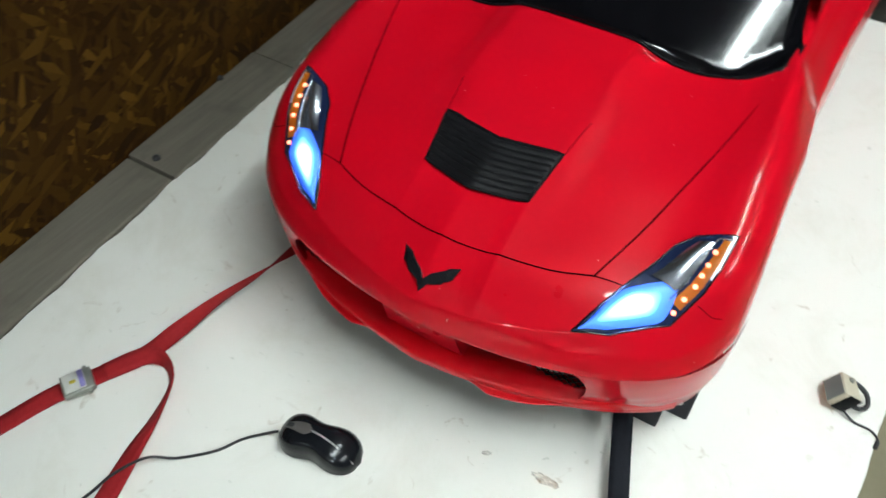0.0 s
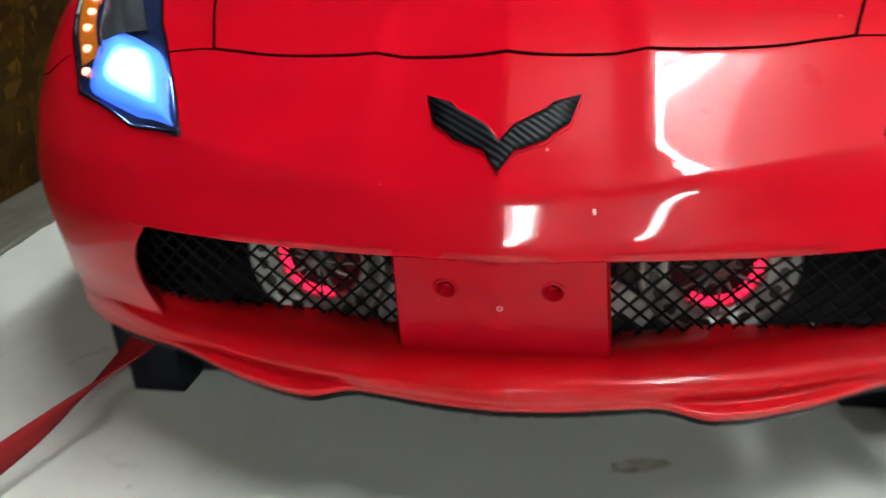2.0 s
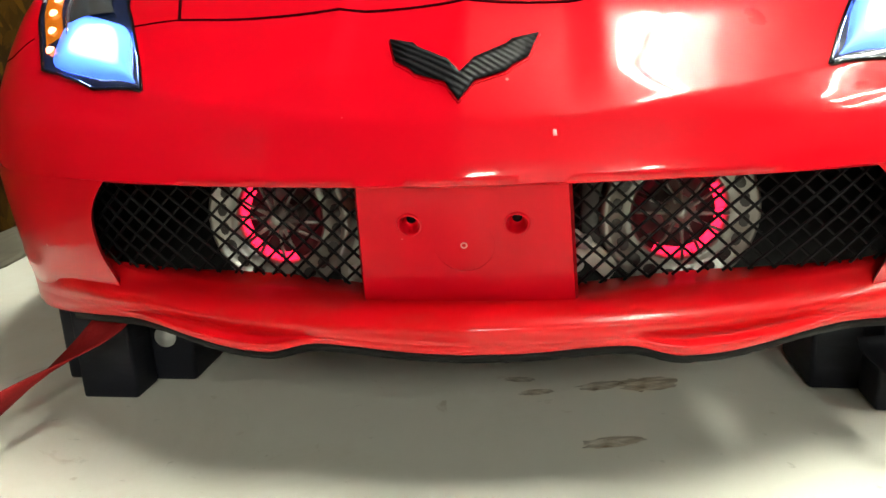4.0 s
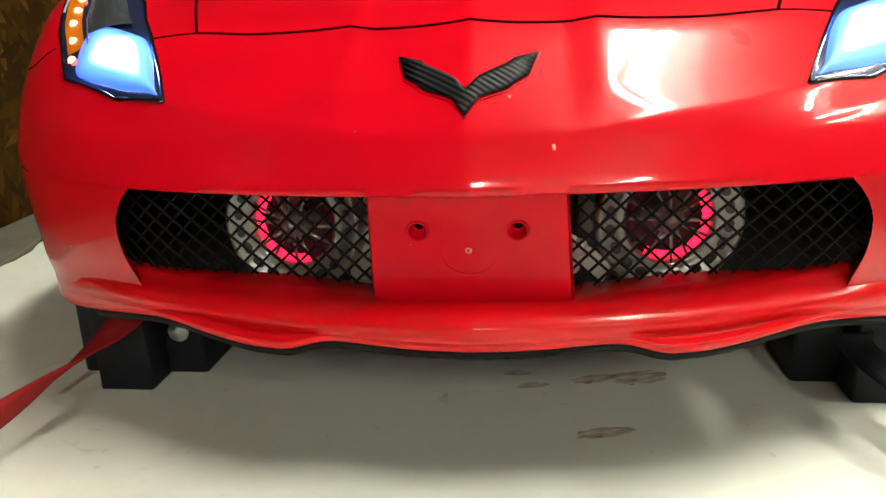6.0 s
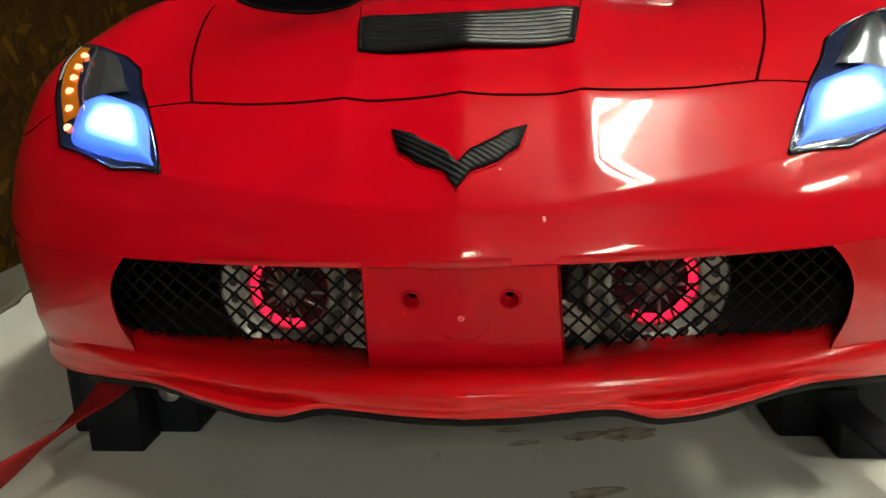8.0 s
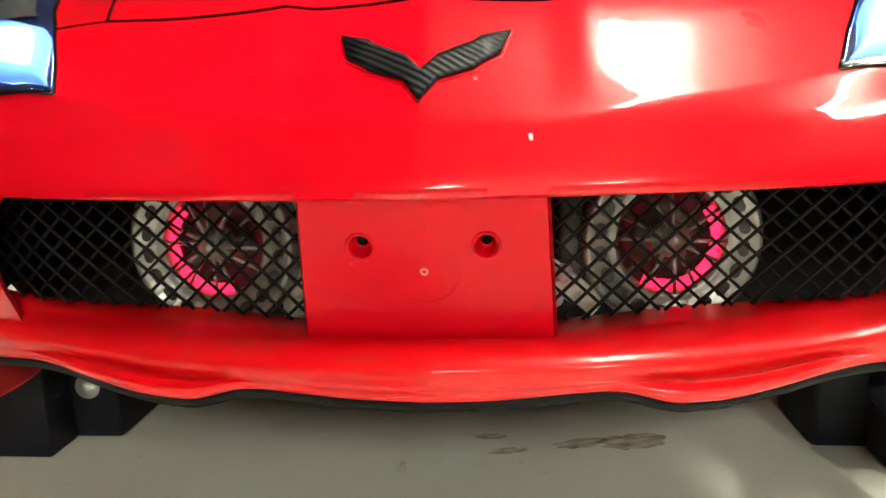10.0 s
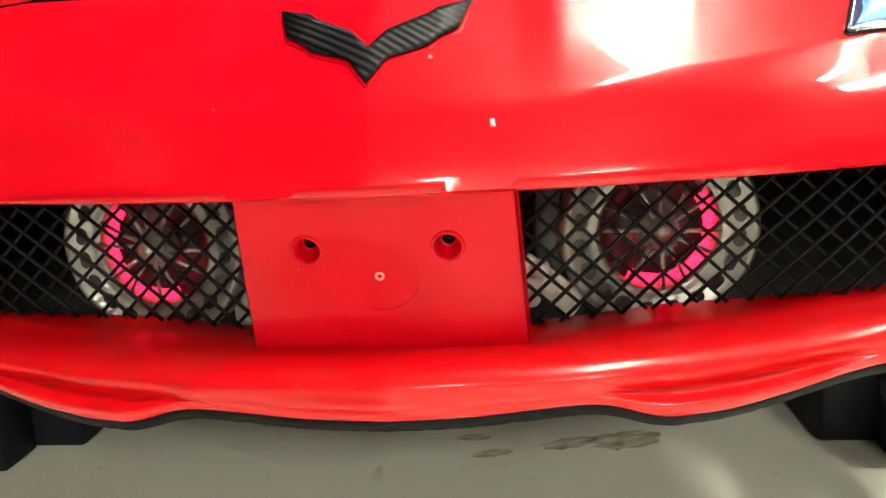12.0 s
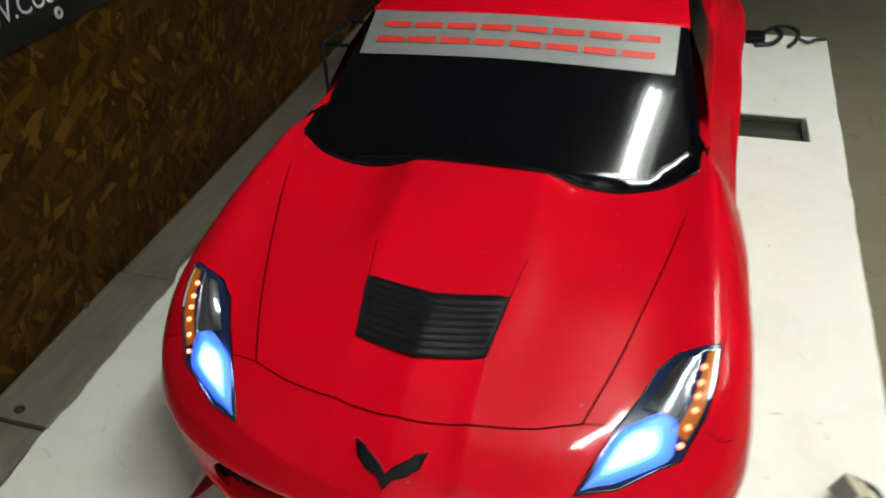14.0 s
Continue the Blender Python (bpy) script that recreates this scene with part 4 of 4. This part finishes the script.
for x, z in ((-0.008, -0.004), (-0.004, 0.008)):
    part("bolt", lathe(((0.0001, 0.004), (0.0028, 0.0032), (0.0036, 0.0018), (0.0042, 0.0)), 14), CHROME, br).matrix_basis = pose(x, -0.002, z, 90, 0, 0)


# ---------------------------------------------------------------- support blocks and straps
def build_block(s):
    b = empty("support_block", "black painted step-shaped wooden block under the bumper corner", "block", (s * 0.256, 0.15, 0), "support blocks")
    part("base", box(-0.049, 0.049, 0.0, 0.062, 0.0, 0.076, 0.003), BLACK_PAINT, b)
    part("post", box(-0.020, 0.020, -0.029, 0.0, 0.0, 0.070, 0.002), BLACK_PAINT, b)
    part("washer", lathe(((0.0001, 0.003), (0.003, 0.003), (0.0035, 0.0015), (0.0075, 0.0012), (0.008, 0.0)), 20), STEEL, b, "bright washer and screw").matrix_basis = pose(0.030, -0.0004, 0.034, 90, 0, 0)
    return b


build_block(-1)
build_block(1)


def flat_band(name, centre, half, mat, parent, t=0.0014, n=8):
    c = spline(centre, n)
    h = spline(half, n)
    rows = [[p - q, p - q * 0.33, p + q * 0.33, p + q] for p, q in zip(c, h)]
    return part(name, thick(grid(rows), t), mat, parent)


red = empty("red_strap", "red webbing tie-down strap with metal cam buckle on the board", "strap", (0, 0, 0))
flat_band("webbing", ((-0.236, 0.121, 0.066), (-0.248, 0.090, 0.050), (-0.270, 0.035, 0.037), (-0.295, -0.023, 0.026), (-0.314, -0.085, 0.014), (-0.330, -0.135, 0.0045), (-0.356, -0.187, 0.004), (-0.382, -0.240, 0.004), (-0.402, -0.300, 0.003), (-0.430, -0.39, 0.003), (-0.47, -0.55, 0.003)),
          ((0.013, 0.004, 0.0), (0.0125, 0.005, 0.003), (0.006, 0.002, 0.010), (0.0015, 0.0, 0.0115), (-0.008, 0.004, 0.007), (-0.0115, 0.006, 0.001), (-0.0118, 0.006, 0), (-0.012, 0.006, 0), (-0.012, 0.005, 0), (-0.012, 0.005, 0), (-0.012, 0.005, 0)), RED_WEB, red)
flat_band("loose_end", ((-0.352, -0.182, 0.0065), (-0.335, -0.150, 0.0075), (-0.318, -0.132, 0.010), (-0.292, -0.131, 0.012), (-0.266, -0.150, 0.012), (-0.247, -0.195, 0.012), (-0.236, -0.241, 0.010), (-0.222, -0.298, 0.005), (-0.205, -0.37, 0.003), (-0.185, -0.50, 0.003)),
          ((-0.012, 0.006, 0), (-0.012, 0.006, 0.001), (-0.008, 0.008, 0.004), (0.0, 0.005, 0.0105), (0.005, 0.003, 0.0105), (0.009, 0.001, 0.008), (0.0115, 0.002, 0.004), (0.012, 0.003, 0), (0.012, 0.003, 0), (0.012, 0.003, 0)), RED_WEB, red)
buckle = part("buckle", box(-0.017, 0.017, -0.019, 0.019, 0.0, 0.009, 0.002), GRUBBY, red, "metal cam buckle")
buckle.matrix_basis = pose(-0.364, -0.212, 0.006, 0, 0, 62 - 90)
part("lever", box(-0.014, 0.014, -0.016, 0.010, 0.0092, 0.0118, 0.001), LABEL, buckle, "pale printed lever")
part("pin", tube([(-0.021, 0.012, 0.005), (0.021, 0.012, 0.005)], 0.0028, 8), GRUBBY, buckle)
part("print_block", box(-0.0135, 0.0135, 0.003, 0.0095, 0.0119, 0.0124), LABEL_BLUE, buckle)
part("print_block", box(-0.002, 0.003, -0.008, -0.001, 0.0119, 0.0124), LABEL_YELLOW, buckle)

blk = empty("black_strap", "black webbing strap looped on the white board", "strap", (0, 0, 0))
flat_band("webbing", ((0.232, 0.1190, 0.050), (0.234, 0.106, 0.042), (0.256, 0.047, 0.031), (0.280, -0.012, 0.020), (0.303, -0.062, 0.011), (0.325, -0.100, 0.006), (0.352, -0.140, 0.003), (0.40, -0.21, 0.003), (0.46, -0.33, 0.003)),
          ((0.0115, 0.001, 0.0), (0.0115, 0.003, 0.0), (0.0112, 0.004, 0.0), (0.0112, 0.004, 0), (0.0112, 0.005, 0), (0.0108, 0.007, 0), (0.0102, 0.008, 0), (0.010, 0.008, 0), (0.010, 0.008, 0)), BLACK_WEB, blk)
flat_band("loose_end", ((0.322, -0.088, 0.010), (0.302, -0.066, 0.013), (0.280, -0.058, 0.014), (0.256, -0.066, 0.014), (0.247, -0.090, 0.014), (0.250, -0.125, 0.014), (0.258, -0.16, 0.013), (0.275, -0.23, 0.013), (0.30, -0.34, 0.012)),
          ((0.004, 0.004, 0.008), (0.002, 0.004, 0.010), (0.001, 0.004, 0.010), (-0.004, 0.002, 0.010), (-0.006, 0.0, 0.010), (-0.006, 0.0, 0.010), (-0.005, 0.0, 0.0105), (-0.003, 0.0, 0.011), (-0.003, 0, 0.011)), BLACK_WEB, blk)

# ---------------------------------------------------------------- computer mouse
mouse = empty("computer_mouse", "black corded computer mouse with grey centre strip on the board", "computer mouse", (-0.055, -0.117, 0))
mouse.rotation_euler, mouse.scale = (0, 0, radians(9)), (0.92, 0.92, 0.92)


def mouse_body():
    rows = []
    n = 32
    for i in range(n + 1):
        t = i / n
        x = -0.058 + 0.116 * t
        edge = max(0.0, 1 - abs(2 * t - 1) ** 4.0) ** 0.5
        half = (0.0290 - 0.0065 * math.exp(-((t - 0.48) / 0.17) ** 2) + 0.001 * t) * edge
        top = (0.020 + 0.016 * math.sin(math.pi * min(1, 0.2 + 0.75 * t))) * max(0.02, edge) ** 0.8
        row = []
        for j in range(21):
            a = math.pi * j / 20
            c, s = math.cos(a), math.sin(a)
            row.append(Vector((x, half * (abs(c) ** 0.6) * (1 if c > 0 else -1), 0.002 + top * abs(s) ** 0.55)))
        rows.append(row)
    bm = grid(rows)
    return bm


part("shell", mouse_body(), MOUSE_BLACK, mouse)
def mouse_top(x):
    t = (x + 0.058) / 0.116
    return 0.002 + (0.020 + 0.016 * math.sin(math.pi * min(1, 0.2 + 0.75 * t))) * max(0.02, max(0.0, 1 - abs(2 * t - 1) ** 4.0) ** 0.5) ** 0.8


rows = []
for i in range(15):
    x = -0.055 + 0.046 * i / 14
    w = 0.0034 + 0.0045 * smooth(0.0, 0.75, i / 14) - 0.005 * smooth(0.85, 1.0, i / 14)
    rows.append([(x, -w, mouse_top(x) - 0.0002), (x, -w * 0.5, mouse_top(x) + 0.0009), (x, w * 0.5, mouse_top(x) + 0.0009), (x, w, mouse_top(x) - 0.0002)])
part("centre_strip", grid(rows), GREY_PLASTIC, mouse, "brownish grey strip")
wheel = part("scroll_wheel", lathe(((0.0001, -0.003), (0.008, -0.003), (0.009, -0.002), (0.009, 0.002), (0.008, 0.003), (0.0001, 0.003)), 24), RUBBER, mouse)
wheel.matrix_basis = pose(-0.038, 0, mouse_top(-0.038) - 0.006, 90, 0, 0)
part("silver_line", tube([(x, -0.011 * ((x + 0.009) / 0.062) ** 1.5, mouse_top(x) * (1 - 0.10 * ((x + 0.009) / 0.062) ** 2) + 0.0001) for x in [-0.009 + 0.062 * i / 16 for i in range(17)]], [0.0009 + 0.0004 * math.sin(math.pi * i / 16) for i in range(17)], 6), STEEL, mouse, "thin silver line")
cab = spline([(-0.109, -0.130, 0.008), (-0.118, -0.136, 0.005), (-0.141, -0.159, 0.0025), (-0.158, -0.188, 0.0025), (-0.190, -0.219, 0.003), (-0.214, -0.240, 0.014), (-0.232, -0.275, 0.013), (-0.243, -0.309, 0.004), (-0.262, -0.37, 0.0025), (-0.30, -0.5, 0.0025)], 8)
inv = (Matrix.Translation((-0.055, -0.117, 0)) @ Matrix.Rotation(radians(9), 4, "Z") @ Matrix.Scale(0.92, 4)).inverted()
part("cord", tube([inv @ p for p in cab], 0.0019, 8), RUBBER, mouse, "thin black cord")

# ---------------------------------------------------------------- small boxed gadget with a wire loop
gad = empty("boxed_gadget", "small aged beige box with grey face and black wire loop", "gadget", (0.448, 0.278, 0))
gad.rotation_euler, gad.scale = (0, 0, radians(24)), (0.88, 0.88, 0.88)
LEAN = pose(0, 0, 0.0085, 0, 30, 0)
part("case", box(-0.013, 0.017, -0.019, 0.019, 0.0, 0.034, 0.002), BEIGE, gad).matrix_basis = LEAN
part("face", box(-0.0145, -0.0128, -0.016, 0.016, 0.003, 0.031, 0.0006), GREY_FACE, gad, "dull grey face plate").matrix_basis = LEAN
part("base", box(-0.006, 0.018, -0.0205, -0.0185, 0.0, 0.034, 0.0008), BLACK_MATT, gad).matrix_basis = LEAN
part("knob", lathe(((0.0001, 0.003), (0.0035, 0.0028), (0.004, 0.0)), 14), GRUBBY, gad).matrix_basis = LEAN @ pose(0.004, 0.010, 0.034)
loop = spline([(0.017, 0.012, 0.020), (0.032, 0.016, 0.022), (0.046, 0.004, 0.018), (0.047, -0.012, 0.013), (0.036, -0.020, 0.012), (0.017, -0.016, 0.016)], 8)
part("loop", tube(loop, 0.0036, 8), RUBBER, gad, "thick black loop")
lead = spline([(0.012, -0.020, 0.008), (0.026, -0.036, 0.003), (0.047, -0.046, 0.002), (0.054, -0.060, 0.002), (0.047, -0.074, 0.002)], 8)
part("lead", tube(lead, 0.0017, 6), RUBBER, gad)
part("plug", tube(lead[-7:], 0.0032, 8), RUBBER, gad)

# ---------------------------------------------------------------- cables and buckle at the far end of the board
far = empty("cable_tangle", "tangled black cable with plug at the board's far end", "cable", (0, 0, 0))
part("plug", box(0.365, 0.415, 1.84, 1.90, 0.0, 0.022, 0.005), BLACK_MATT, far)
part("lead", tube(spline([(0.40, 1.87, 0.012), (0.425, 1.93, 0.012), (0.445, 1.955, 0.012), (0.46, 1.91, 0.008), (0.435, 1.84, 0.006), (0.39, 1.82, 0.006)], 8), 0.007, 8), RUBBER, far)
part("lead", tube(spline([(0.445, 1.95, 0.016), (0.475, 1.975, 0.014), (0.505, 1.94, 0.01), (0.495, 1.87, 0.007), (0.475, 1.82, 0.007)], 8), 0.006, 8), RUBBER, far)
part("lead", tube(spline([(0.495, 1.87, 0.016), (0.525, 1.86, 0.008), (0.55, 1.89, 0.007), (0.575, 1.9, 0.007)], 8), 0.005, 8), RUBBER, far)

# ---------------------------------------------------------------- low black metal stand by the wall
stand = empty("metal_stand", "low black tubular metal stand beside the flake-board wall", "stand", (-0.535, 1.42, 0))
for x, y in ((-0.09, -0.17), (-0.09, 0.17), (0.05, -0.17), (0.05, 0.17)):
    part("leg", tube([(x, y, 0.0), (x, y, 0.135)], 0.005, 8), BLACK_PAINT, stand)
for x in (-0.09, 0.05):
    part("rail", tube([(x, -0.175, 0.14), (x, 0.175, 0.14)], 0.0055, 8), BLACK_PAINT, stand)
for y in (-0.0, 0.17, -0.17):
    part("cross_bar", tube([(-0.09, y, 0.14), (0.05, y, 0.14)], 0.005, 8), BLACK_PAINT, stand)

# ---------------------------------------------------------------- tub and crate shapes for two unidentified things on the far floor
tub = empty("red_far_thing", "unidentified red thing, built as a round tub, on the concrete floor", "tub", (1.32, 3.0, FLOOR_Z))
part("shell", lathe(((0.0001, 0.006), (0.17, 0.006), (0.175, 0.0), (0.19, 0.01), (0.215, 0.26), (0.21, 0.26), (0.185, 0.012), (0.0001, 0.012)), 40), RED_DUSTY, tub)
part("rim", lathe(((0.213, 0.25), (0.228, 0.252), (0.23, 0.262), (0.222, 0.268), (0.21, 0.262)), 40), RED_DUSTY, tub)
crate = empty("dark_far_thing", "unidentified dark thing, built as a crate, on the concrete floor", "crate", (0.93, 3.2, FLOOR_Z))
part("body", box(-0.13, 0.13, -0.1, 0.1, 0.0, 0.2, 0.012), BLACK_MATT, crate)
part("rim", box(-0.14, 0.14, -0.11, 0.11, 0.185, 0.21, 0.006), BLACK_MATT, crate)
